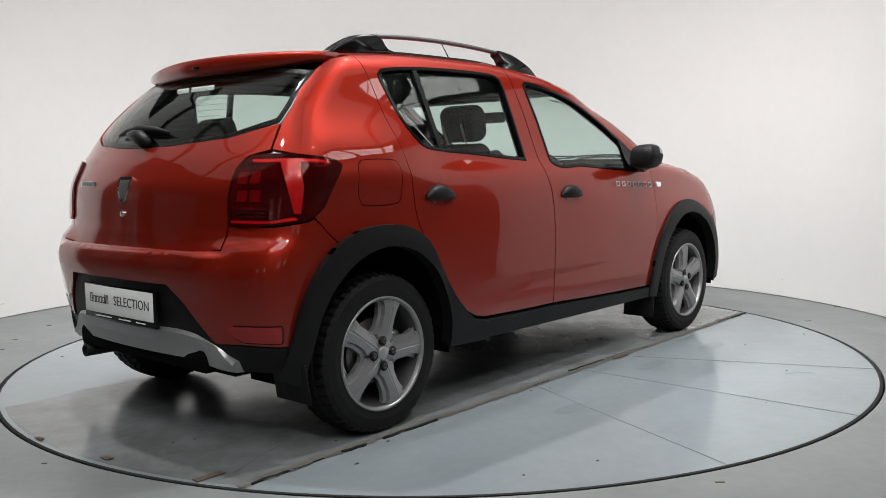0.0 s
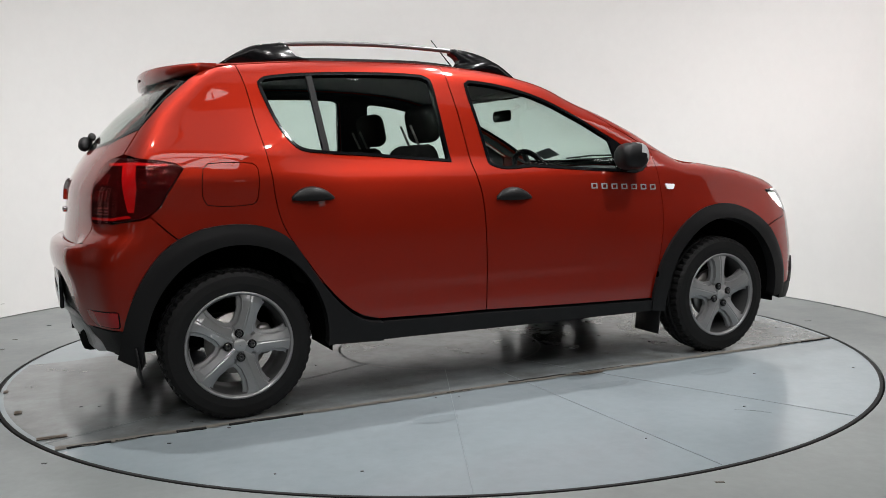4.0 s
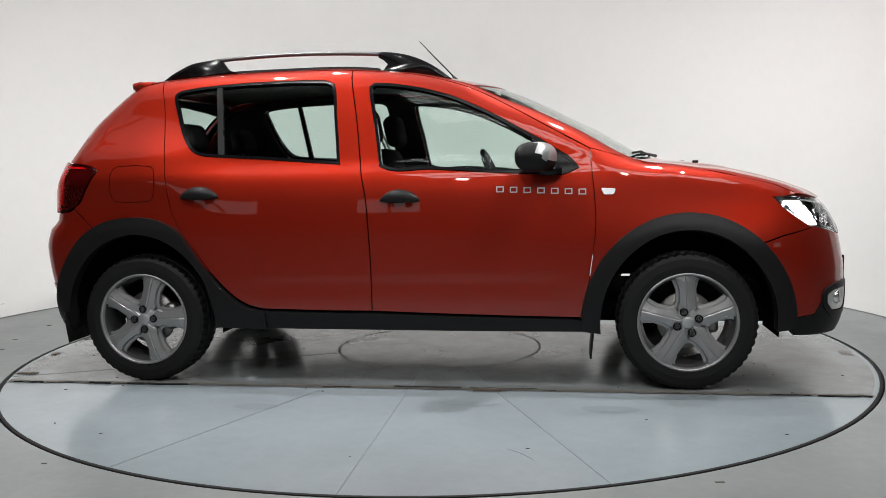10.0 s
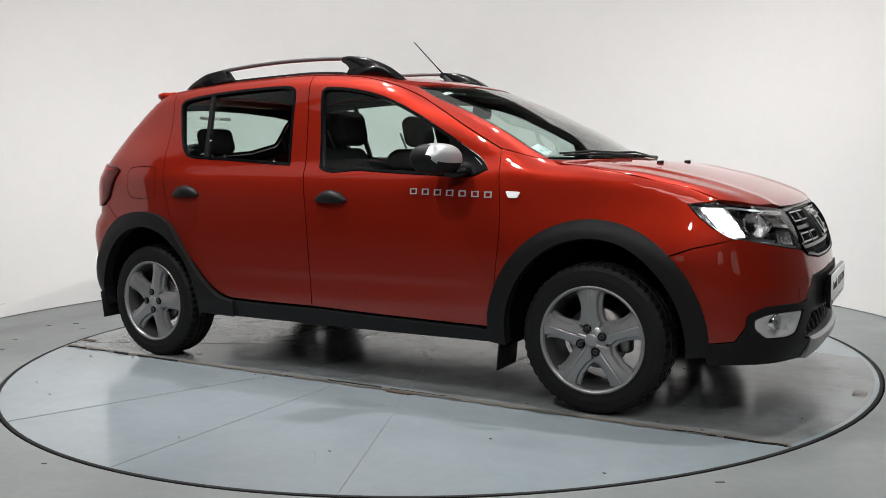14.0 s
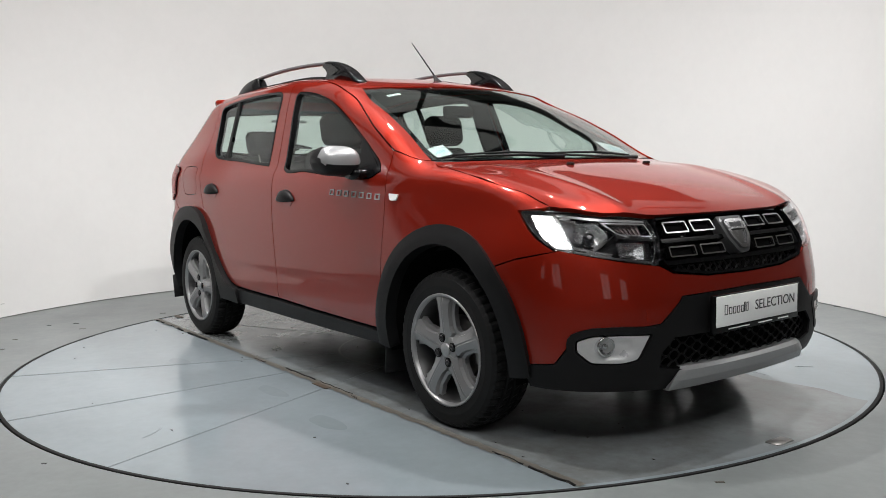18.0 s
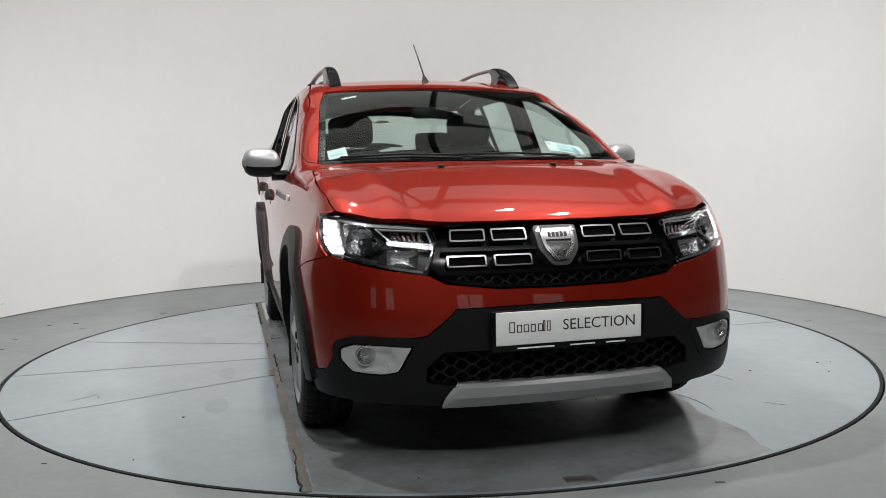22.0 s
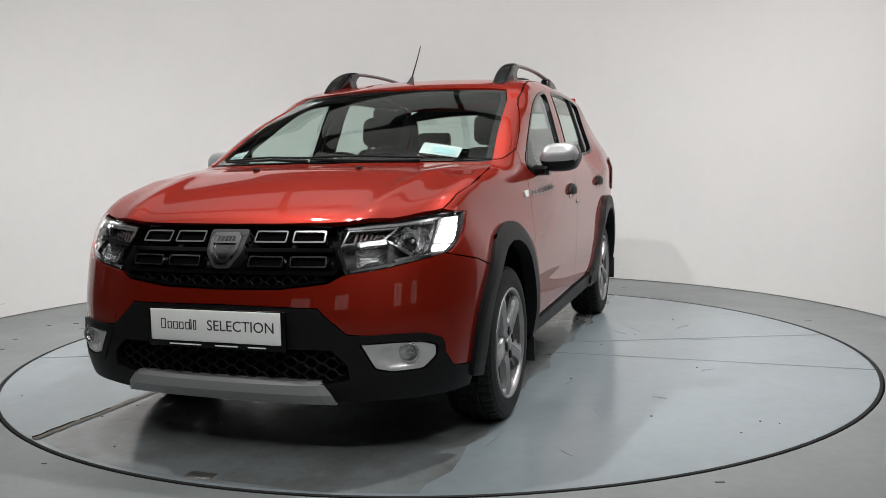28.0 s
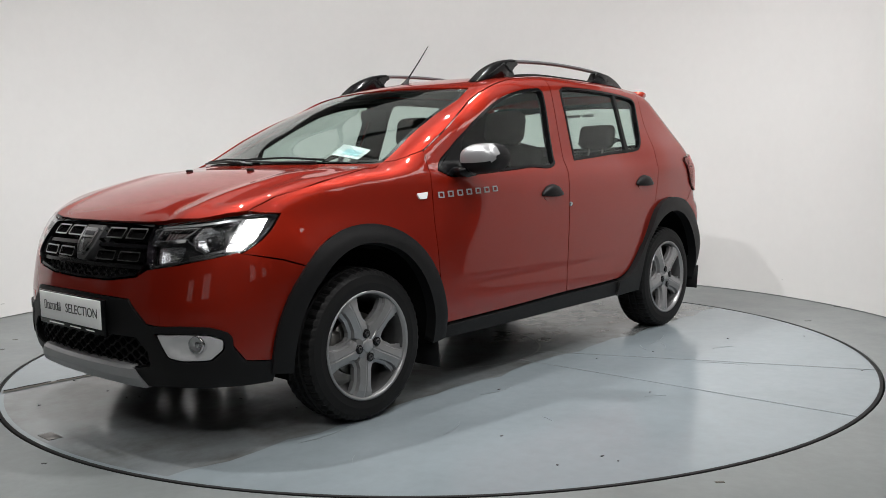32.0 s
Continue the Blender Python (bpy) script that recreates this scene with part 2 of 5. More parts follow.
def onto(kind, q):
    """Points of a projection's plane, set onto the skin, and the skin's normals there."""
    q = np.asarray(q, float)
    zero = np.zeros(len(q))
    if kind == "side":
        o, d, far = np.stack([q[:, 0], zero - 1.3, q[:, 1]], 1), np.array([[0., 1, 0]]), 1.3
    elif kind == "top":
        o, d, far = np.stack([q[:, 0], q[:, 1], zero + 1.8], 1), np.array([[0., 0, -1]]), 1.5
    else:
        a = q[:, 0] / (1.1 if kind == "nose" else 1.0)
        s = 1 if kind == "nose" else -1
        d = np.stack([-s * np.cos(a), -np.sin(a), zero], 1)
        o = np.stack([zero + (NOSE_X if s > 0 else TAIL_X), zero, q[:, 1]], 1) - d * 1.6
        far = 1.6
    p, _ = march(o, d, 0.0, far)
    return p, normals(p, 0.006)


def normals(p, e):
    """The skin's outward direction, taken over a small stretch e."""
    g = np.stack([skin(p[:, 0] + e, p[:, 1], p[:, 2]) - skin(p[:, 0] - e, p[:, 1], p[:, 2]),
                  skin(p[:, 0], p[:, 1] + e, p[:, 2]) - skin(p[:, 0], p[:, 1] - e, p[:, 2]),
                  skin(p[:, 0], p[:, 1], p[:, 2] + e) - skin(p[:, 0], p[:, 1], p[:, 2] - e)], 1)
    return g / np.linalg.norm(g, axis=1)[:, None]


def spline(points, gap=0.02, closed=False):
    """Evenly spaced points on a smooth line through the given ones."""
    p = np.asarray(points, float)
    n = len(p)
    out = []
    for i in range(n if closed else n - 1):
        a, b = p[i], p[(i + 1) % n]
        c = p[i - 1] if (closed or i > 0) else 2 * a - b
        d = p[(i + 2) % n] if (closed or i < n - 2) else 2 * b - a
        # keep sharp corners sharp
        l = np.linalg.norm(b - a) + 1e-9
        ta, tb = (b - c), (d - a)
        ta, tb = ta / (np.linalg.norm(ta) + 1e-9) * l, tb / (np.linalg.norm(tb) + 1e-9) * l
        if np.dot(ta, b - a) < 0.75 * l * l:
            ta = b - a
        if np.dot(tb, b - a) < 0.75 * l * l:
            tb = b - a
        k = max(1, int(round(l / gap)))
        for j in range(k):
            t = j / k
            out.append((2 * t ** 3 - 3 * t * t + 1) * a + (t ** 3 - 2 * t * t + t) * ta + (3 * t * t - 2 * t ** 3) * b + (t ** 3 - t * t) * tb)
    if not closed:
        out.append(p[-1])
    return [tuple(q) for q in out]


def within(q, poly):
    """Which points lie inside a polygon."""
    x, y = q[:, 0], q[:, 1]
    p = np.asarray(poly)
    r = np.roll(p, -1, 0)
    hit = np.zeros(len(q), bool)
    for (ax, ay), (bx, by) in zip(p, r):
        if ay != by:
            hit ^= ((ay > y) != (by > y)) & (x < (bx - ax) * (y - ay) / (by - ay) + ax)
    return hit


def inset(poly, d):
    """A polygon moved inwards by d."""
    p = np.asarray(poly, float)
    keep = np.linalg.norm(p - np.roll(p, 1, 0), axis=1) > 1e-5
    p = p[keep]
    a, b = p - np.roll(p, 1, 0), np.roll(p, -1, 0) - p
    area = np.sum(p[:, 0] * np.roll(p[:, 1], -1) - np.roll(p[:, 0], -1) * p[:, 1])
    s = 1 if area > 0 else -1
    na, nb = np.stack([-a[:, 1], a[:, 0]], 1), np.stack([-b[:, 1], b[:, 0]], 1)
    na, nb = na / np.linalg.norm(na, axis=1)[:, None], nb / np.linalg.norm(nb, axis=1)[:, None]
    n = na + nb
    n /= np.maximum(np.sum(n * na, 1), 0.5)[:, None]
    return p + s * d * n


def patch(name, kind, poly, mat, holes=(), grid=0.03, lift=0.0, depth=0.02, gap=0.0028, solid=False, wave=None):
    """A panel of the skin inside an outline, with turned-in edges; solid: closed at the back. wave(x, y, z): extra lift."""
    loops = [inset(poly, gap)] + [inset(h, -gap) for h in holes]
    pts, edges = [], []
    for l in loops:
        s = len(pts)
        fine = []
        for a, b in zip(l, np.roll(l, -1, 0)):
            k = max(1, int(np.ceil(np.linalg.norm(b - a) / (grid * 0.8))))
            fine += [a + (b - a) * j / k for j in range(k)]
        pts += fine
        edges += [(s + i, s + (i + 1) % len(fine)) for i in range(len(fine))]
    rim = len(pts)
    lo, hi = np.min(loops[0], 0), np.max(loops[0], 0)
    gx, gy = np.meshgrid(np.arange(lo[0], hi[0], grid), np.arange(lo[1], hi[1], grid))
    gx[1::2] += grid / 2
    inner = np.stack([gx.ravel(), gy.ravel()], 1)
    keep = within(inner, loops[0])
    for h in loops[1:]:
        keep &= ~within(inner, h)
    inner = inner[keep]
    border = np.array(pts)
    if len(inner):
        near = np.array([np.min(np.sum((border - q) ** 2, 1)) for q in inner])
        inner = inner[near > (grid * 0.45) ** 2]
    allp = [Vector(p) for p in pts] + [Vector(p) for p in inner]
    v2, e2, f2, *_ = delaunay_2d_cdt(allp, edges, [], 0, 1e-7)
    q = np.array([tuple(v) for v in v2])
    tri = np.array([f for f in f2 if len(f) == 3])
    c = q[tri].mean(1)
    ok = within(c, loops[0])
    for h in loops[1:]:
        ok &= ~within(c, h)
    tri = tri[ok]
    p, n = onto(kind, q)
    shade = normals(p, 0.030)
    up = lift + (wave(p[:, 0], p[:, 1], p[:, 2]) if wave else 0.0)
    p = p + n * (np.zeros(len(p)) + up)[:, None]
    # outward winding
    a, b, c3 = p[tri[:, 0]], p[tri[:, 1]], p[tri[:, 2]]
    wrong = np.sum(np.cross(b - a, c3 - a) * n[tri[:, 0]], 1) < 0
    tri[wrong] = tri[wrong][:, ::-1]
    faces = [tuple(t) for t in tri]
    verts = list(p)
    count = {}
    for t in faces:
        for i in range(3):
            count[(t[i], t[(i + 1) % 3])] = 1
    rimedges = [(i, j) for (i, j) in count if (j, i) not in count]
    top_of, low_of = {}, {}
    for i, j in rimedges:
        for k in (i, j):
            if k not in top_of:
                top_of[k] = len(verts)
                verts.append(p[k])
                low_of[k] = len(verts)
                verts.append(p[k] - n[k] * depth)
        faces.append((top_of[j], top_of[i], low_of[i], low_of[j]))
    if solid:
        s = len(verts)
        verts += list(p - n * depth)
        faces += [tuple(int(i) + s for i in reversed(t)) for t in tri]
    me = mesh(name, verts, faces, mat)
    if wave is not None:
        e, s = 0.006, p - n * (np.zeros(len(p)) + up)[:, None]
        g = np.stack([(wave(*(s + d).T) - wave(*(s - d).T)) / (2 * e) for d in np.eye(3) * e], 1)
        shade = shade - (g - np.sum(g * shade, 1)[:, None] * shade)
        shade /= np.linalg.norm(shade, axis=1)[:, None]
    full = np.zeros((len(verts), 3))
    full[:len(n)] = shade
    if solid:
        full[-len(n):] = -shade
    NORMALS[me.name] = [tuple(map(float, a)) for a in full]
    me.normals_split_custom_set_from_vertices(NORMALS[me.name])
    return me


def arc(cx, cz, a, b, d0, d1, n=28):
    """Points on an upright ellipse between two angles, in degrees."""
    return [(cx + a * math.cos(radians(d0 + (d1 - d0) * i / n)), cz + b * math.sin(radians(d0 + (d1 - d0) * i / n))) for i in range(n + 1)]


def rounded(poly, r):
    """Cuts a polygon's corners round."""
    p, out = [np.array(q, float) for q in poly], []
    for i, c in enumerate(p):
        a, b = p[i - 1], p[(i + 1) % len(p)]
        u, w = (a - c) / np.linalg.norm(a - c), (b - c) / np.linalg.norm(b - c)
        s, e = c + u * r, c + w * r
        out += [tuple((1 - t) ** 2 * s + 2 * t * (1 - t) * c + t * t * e) for t in (0, .34, .67, 1)]
    return out


# ---- the car ----
car = tagged(new("car"), "red five-door hatchback with black plastic cladding and roof rails, lamps lit", "car")
YAW = radians(0.40)
SHIFT = (-0.038, -0.067 - 2.1 * math.sin(YAW), 0.0)


def fit(ob):
    """The car stands a little askew on the table."""
    ob.location, ob.rotation_euler = SHIFT, (0, 0, YAW)
    return ob


def sided(name, me, label="", parents=(None, None)):
    """The right-hand part and its mirror image."""
    a = part(name, me, None, parents[0] or car, label)
    b = part(name, flip(me, name), None, parents[1] or car, label)
    for o, q in ((a, parents[0]), (b, parents[1])):
        if q is None:
            fit(o)
    return a, b


def single(name, me, label=""):
    return fit(part(name, me, None, car, label))


# shut lines, along the car and up
LINE_B = spline([(-.263, 1.497), (-.245, 1.389), (-.221, 1.253), (-.191, 1.023), (-.164, .885), (-.153, .755), (-.146, .545), (-.147, .352)])
LINE_R = spline([(-1.226, 1.470), (-1.196, 1.356), (-1.175, 1.220), (-1.144, 1.033), (-1.129, .902), (-1.107, .810), (-1.075, .744), (-1.014, .650), (-.914, .515), (-.813, .414), (-.748, .378), (-.683, .361)])
LINE_F = spline([(.866, 1.093), (.874, .995), (.884, .892), (.890, .763), (.878, .633), (.855, .475), (.820, .325)])
SILL_R = spline([(-.683, .361), (-.389, .354), (-.147, .352)])
SILL_F = spline([(-.147, .352), (.272, .338), (.820, .325)])
ROOF_R = spline([(-1.226, 1.470), (-.9, 1.497), (-.6, 1.505), (-.263, 1.497)])
ROOF_F = spline([(-.263, 1.497), (-.05, 1.480), (.15, 1.444), (.341, 1.380), (.552, 1.270), (.680, 1.196), (.866, 1.093)])
WINDOW_R = spline([(-1.143, 1.393), (-1.116, 1.415), (-.928, 1.437), (-.656, 1.448), (-.384, 1.444), (-.340, 1.424), (-.320, 1.282), (-.295, 1.043), (-.481, 1.057), (-.695, 1.075), (-.907, 1.089), (-.998, 1.104), (-1.043, 1.142), (-1.087, 1.217), (-1.123, 1.313)], closed=True)
WINDOW_F = spline([(-.164, 1.408), (-.140, 1.424), (.048, 1.401), (.234, 1.350), (.417, 1.266), (.573, 1.178), (.675, 1.118), (.815, 1.006), (.746, .978), (.669, .980), (.411, .993), (.152, 1.011), (-.102, 1.031), (-.128, 1.198)], closed=True)
F_ARCH, R_ARCH = (1.292, .300), (-1.292, .300)


def crease(x, y, z):
    """Pressed line low on the doors: the panel tucks in under it and comes out again to the sill."""
    along_doors = step(x, -.86, -.62) * (1 - step(x, .55, .86))
    line = .515 + .018 * x
    tuck = step(line - z, -.012, .030) * (1 - step(line - z, .030, .125))
    return along_doors * (-.0025 * tuck + .0005 * step(line - z, .09, .16))


front_door = sided("front_door", patch("front_door", "side", LINE_F + SILL_F[::-1] + LINE_B[::-1] + ROOF_F, PAINT, [WINDOW_F], wave=crease), "red front door with black window seal")
rear_door = sided("rear_door", patch("rear_door", "side", LINE_B + SILL_R[::-1] + LINE_R[::-1] + ROOF_R, PAINT, [WINDOW_R], wave=crease), "red rear door with black window seal")
for line, doors in ((WINDOW_F, front_door), (WINDOW_R, rear_door)):
    seal = patch("window_seal", "side", line, GLOSS_BLACK, [inset(line, .012)], grid=.02, lift=.003, depth=.03, gap=0)
    sided("window_seal", seal, "black rubber window seal", doors)
    glass = patch("window_glass", "side", inset(line, .009), GLASS, lift=-.010, depth=.004, gap=0, solid=True)
    for o in sided("window_glass", glass, "green-tinted side glass", doors):
        o.visible_shadow = False
post = patch("window_post", "side", [(-.931, 1.437), (-.905, 1.437), (-.866, 1.085), (-.894, 1.085)], BLACK, grid=.02, lift=.001, depth=.02, gap=0)
sided("window_post", post, "", rear_door)
corner = patch("mirror_corner", "side", [(.60, 1.165), (.675, 1.112), (.81, 1.006), (.746, .982), (.64, .984)], GLOSS_BLACK, grid=.02, lift=.004, depth=.02, gap=0)
sided("mirror_corner", corner, "", front_door)

# front wing
HOOD_EDGE = [(1.06, .702), (1.20, .727), (1.35, .742), (1.52, .748), (1.66, .735), (1.773, .722)]
hood_up = onto("top", [(x, -y) for x, y in HOOD_EDGE])[0]
wing_line = LINE_F + arc(*F_ARCH, .41, .455, 178, 52) + [(1.574, .652), (1.70, .695), (1.833, .724), (1.763, .767), (1.711, .808), (1.662, .861), (1.72, .866)] + [(p[0], p[2]) for p in hood_up[::-1]] + [(1.02, 1.051), (.97, 1.064), (.92, 1.079)]
sided("front_wing", patch("front_wing", "side", wing_line, PAINT, gap=.0006))
# rear quarter
quarter_line = LINE_R[:LINE_R.index(LINE_R[-1]) - 14] + arc(*R_ARCH, .400, .440, 40, 115) + [(-1.519, .754), (-1.56, .79), (-1.622, .851), (-1.58, .885), (-1.551, .939), (-1.487, 1.034), (-1.519, 1.055), (-1.578, 1.066), (-1.655, 1.076), (-1.692, 1.094), (-1.623, 1.198), (-1.519, 1.315), (-1.42, 1.400), (-1.36, 1.44)]
FUEL = spline([(-1.414, 1.031), (-1.394, 1.051), (-1.217, 1.050), (-1.195, 1.026), (-1.203, .904), (-1.226, .883), (-1.404, .886), (-1.422, .921)], closed=True)
quarter = patch("rear_quarter", "side", quarter_line, PAINT, gap=.001)
quarter_fuel = patch("rear_quarter", "side", quarter_line, PAINT, [FUEL], gap=.001)
fit(part("rear_quarter", quarter_fuel, None, car))
fit(part("rear_quarter", flip(quarter, "rear_quarter"), None, car))
flap = single("fuel_flap", patch("fuel_flap", "side", FUEL, PAINT, gap=.0025))

# roof with windscreen pillars, and windscreen
PILLAR_FOOT = [(.92, 1.079), (.97, 1.064), (1.02, 1.051)]
edge_r = onto("side", ROOF_R + ROOF_F[1:] + PILLAR_FOOT)[0]
roof_out = [(p[0], abs(p[1]) - .001) for p in edge_r]
SCREEN = [(.455, 0), (.43, .20), (.395, .34), (.345, .50), (.325, .572), (.45, .608), (.65, .638), (.87, .668), (1.05, .697), (1.13, .52), (1.19, .30), (1.222, 0)]
right = [(x, -y) for x, y in SCREEN]
roof_half = [(-1.42, 0), (-1.40, .3), (-1.36, .52), (-1.33, .60)] + roof_out + [(1.06, .702)] + SCREEN[::-1][3:]
roof_line = roof_half + [(x, -y) for x, y in roof_half[::-1] if y != 0]
single("roof", patch("roof", "top", roof_line, PAINT, gap=.001), "red roof panel with windscreen pillars")
screen_line = SCREEN + [(x, -y) for x, y in SCREEN[::-1] if y != 0]
windscreen = single("windscreen", patch("windscreen", "top", screen_line, GLASS, lift=-.004, depth=.005, gap=.002, solid=True, grid=.05), "clear windscreen")
windscreen.visible_shadow = False
band = patch("screen_band", "top", screen_line, GLOSS_BLACK, [inset(screen_line, .030)], grid=.03, lift=-.012, depth=.004, gap=.001)
part("screen_band", band, None, windscreen, "black printed border of the windscreen")
single("cowl", patch("cowl", "top", [(1.045, -.69), (1.13, -.52), (1.185, -.30), (1.216, 0), (1.185, .30), (1.13, .52), (1.045, .69), (1.10, .68), (1.21, .32), (1.25, 0), (1.21, -.32), (1.10, -.68)], BLACK, lift=-.008, depth=.02), "black plastic cowl under the windscreen")

# bonnet
HOOD = [(1.250, 0), (1.205, .34), (1.10, .665), (1.075, .700)] + HOOD_EDGE[1:] + [(1.835, .668), (1.897, .582), (1.945, .416), (1.964, .221), (1.970, 0)]
hood_line = spline(HOOD, .05)
hood_line = hood_line + [(x, -y) for x, y in hood_line[::-1] if y > 1e-4]


def hood_form(x, y, z):
    """Two soft ridges running to the lamps, and a lower middle."""
    return .008 * np.exp(-((np.abs(y) - .50 - .10 * (1.9 - x)) / .05) ** 2) * step(x, 1.15, 1.4)


single("bonnet", patch("bonnet", "top", hood_line, PAINT, grid=.025, gap=.0012, wave=hood_form), "red bonnet with two washer jets")

def side_points(points):
    """Points given along the car and up, set onto its left flank."""
    return [(p[0], -p[1], p[2]) for p in onto("side", points)[0]]


# nose: bumper, lamps, grille
LAMP_LOW = [(2.033, .452, .664), (1.990, .585, .684), (1.918, .690, .708), (1.833, .738, .727)]
LAMP = side_points([(1.664, .859), (1.713, .810), (1.765, .769), (1.833, .727)]) + [(x, y, z + .002) for x, y, z in LAMP_LOW[::-1][1:]] + [(2.008, .420, .752), (1.962, .415, .818), (1.948, .462, .830), (1.892, .605, .848), (1.768, .732, .862)]
GRILLE = [(1.970, 0, .824), (1.968, .28, .823), (1.962, .405, .815), (2.003, .425, .757), (2.030, .452, .690), (2.050, .400, .640), (2.070, .230, .618), (2.079, 0, .614)]
BUMPER_TOP = [(2.079, 0, .611), (2.070, .230, .615), (2.050, .400, .636)] + LAMP_LOW + side_points([(1.70, .691), (1.574, .648)])
BUMPER_LOW = [(2.089, 0, .560), (2.071, .372, .555), (2.067, .395, .530), (2.055, .47, .468), (2.03, .55, .462), (1.975, .66, .462), (1.90, .72, .445), (1.86, .745, .385), (1.82, .755, .338), (1.715, .77, .328)]


def half_flat(kind, pts):
    return [flat(kind, (x, -y, z)) for x, y, z in pts]


def whole_flat(kind, pts):
    """Outline given from the middle outwards and back to the middle, closed to both sides."""
    r = [flat(kind, p) for p in pts]
    return [(-u, v) for u, v in r[::-1]] + r


f_arch = side_points(arc(*F_ARCH, .41, .455, 50, 8, 10))
bumper_line = whole_flat("nose", BUMPER_TOP + f_arch + BUMPER_LOW[::-1])
front_bumper = single("front_bumper", patch("front_bumper", "nose", bumper_line, PAINT, grid=.025, gap=.0010), "red upper skin of the front bumper")
FOG = [(2.04, .500, .440), (1.985, .60, .446), (1.93, .685, .444), (1.885, .725, .425), (1.885, .725, .380), (1.925, .69, .337), (1.99, .60, .333), (2.02, .550, .345)]
fog_r = rounded(half_flat("nose", FOG), .014)
fog_l = [(-u, v) for u, v in fog_r]
LOWER_GRILLE = [(2.088, 0, .412), (2.068, .415, .412), (2.057, .468, .365), (2.050, .472, .315), (2.06, .40, .300), (2.07, 0, .295)]
lower_hole = whole_flat("nose", LOWER_GRILLE)[1:]
low_edge = [(1.70, .78, .300), (1.72, .77, .245), (1.90, .70, .240), (2.0, .55, .235), (2.04, .40, .225), (2.05, 0, .222)]
lower_line = whole_flat("nose", BUMPER_LOW + low_edge)
single("lower_bumper", patch("lower_bumper", "nose", lower_line, BLACK, [fog_r, fog_l, lower_hole], grid=.025, lift=.006, depth=.04), "black textured lower front bumper")

# lamps in the nose
lamp_poly = half_flat("nose", LAMP)
lamp_soft = spline(lamp_poly, .02, True)
lens = patch("headlamp_lens", "nose", lamp_soft, LENS, grid=.03, lift=0, depth=.003, gap=.003, solid=True)
bowl = patch("headlamp", "nose", lamp_soft, LAMP_IN, grid=.03, lift=-.055, depth=-.045, gap=.004)
headlamps = sided("headlamp", bowl, "clear headlamp with a lit running light")
for o in sided("headlamp_lens", lens, "", headlamps):
    o.visible_shadow = False
CHAIN = [[(1.733, .762, .849), (1.790, .733, .848), (1.807, .734, .830), (1.751, .766, .826)],
         [(1.753, .767, .821), (1.816, .731, .824), (1.833, .731, .802), (1.773, .768, .799)],
         [(1.778, .769, .793), (1.840, .728, .797), (1.859, .725, .766), (1.809, .764, .762)],
         [(1.820, .759, .757), (1.863, .723, .760), (1.877, .720, .736), (1.846, .745, .737)]]
for quad in CHAIN:
    quad = [(x - .016, y + .005, z) if k in (0, 3) else (x, y, z) for k, (x, y, z) in enumerate(quad)]
    sided("running_light", patch("running_light", "nose", rounded(half_flat("nose", quad), .005), BEAM, grid=.012, lift=-.014, depth=.02, gap=.0005), "lit white running light", headlamps)
BACK = [(1.715, .765, .853), (1.80, .722, .853), (1.882, .712, .732), (1.835, .752, .730), (1.775, .772, .775), (1.74, .770, .815)]
sided("light_guide", patch("light_guide", "nose", half_flat("nose", BACK), ALLOY, grid=.02, lift=-.018, depth=.02, gap=0), "", headlamps)
BROW = [(1.800, .722, .854), (1.900, .608, .838), (1.952, .435, .825), (1.957, .438, .817), (1.905, .611, .829), (1.805, .725, .846)]
sided("lamp_trim", patch("lamp_trim", "nose", half_flat("nose", BROW), BRIGHT, grid=.02, lift=-.012, depth=.02, gap=0), "bright edge line", headlamps)
LOW_BAR = [(1.878, .716, .742), (1.931, .663, .726), (1.969, .610, .715), (1.966, .619, .706), (1.927, .672, .717), (1.880, .717, .733)]
sided("lamp_trim", patch("lamp_trim", "nose", half_flat("nose", LOW_BAR), BRIGHT, grid=.02, lift=-.012, depth=.02, gap=0), "bright edge line", headlamps)
CELL = rounded(half_flat("nose", [(1.906, .611, .826), (1.959, .440, .816), (1.998, .428, .766), (1.959, .571, .780)]), .006)
cells = sided("indicator_cell", patch("indicator_cell", "nose", inset(CELL, .004), GLOSS_BLACK, grid=.02, lift=-.034, depth=.01, gap=0), "dark indicator cell with clear ribs", headlamps)
sided("cell_frame", patch("cell_frame", "nose", CELL, BRIGHT, [inset(CELL, .0045)], grid=.012, lift=-.014, depth=.02, gap=0), "", cells)
for k in range(6):
    y = .468 + .020 * k
    rib = [(2.0, y, .773 + .03 * k / 6), (2.0, y + .009, .773 + .03 * k / 6), (1.97, y + .009, .810), (1.97, y, .810)]
    sided("cell_rib", patch("cell_rib", "nose", half_flat("nose", rib), material("clear_pink_rib", (.12, .09, .09), .25, .5) if k == 0 else bpy.data.materials["clear_pink_rib"], grid=.02, lift=-.030, depth=.004, gap=0), "", cells)


STRIPS = ([(1.952, .578, .782), (1.998, .428, .763), (2.001, .430, .752), (1.957, .582, .770)],
          [(1.952, .582, .782), (1.962, .600, .770), (1.938, .668, .724), (1.930, .672, .732)],
          [(1.880, .716, .728), (1.985, .585, .699), (2.022, .470, .682), (2.024, .472, .674), (1.986, .590, .691), (1.880, .720, .720)],
          [(2.000, .432, .748), (2.006, .430, .748), (2.026, .458, .686), (2.022, .464, .686)])
for quad in STRIPS:
    sided("lamp_trim", patch("lamp_trim", "nose", half_flat("nose", quad), CHROME, grid=.012, lift=-.014, depth=.02, gap=0), "chrome edge strip", headlamps)


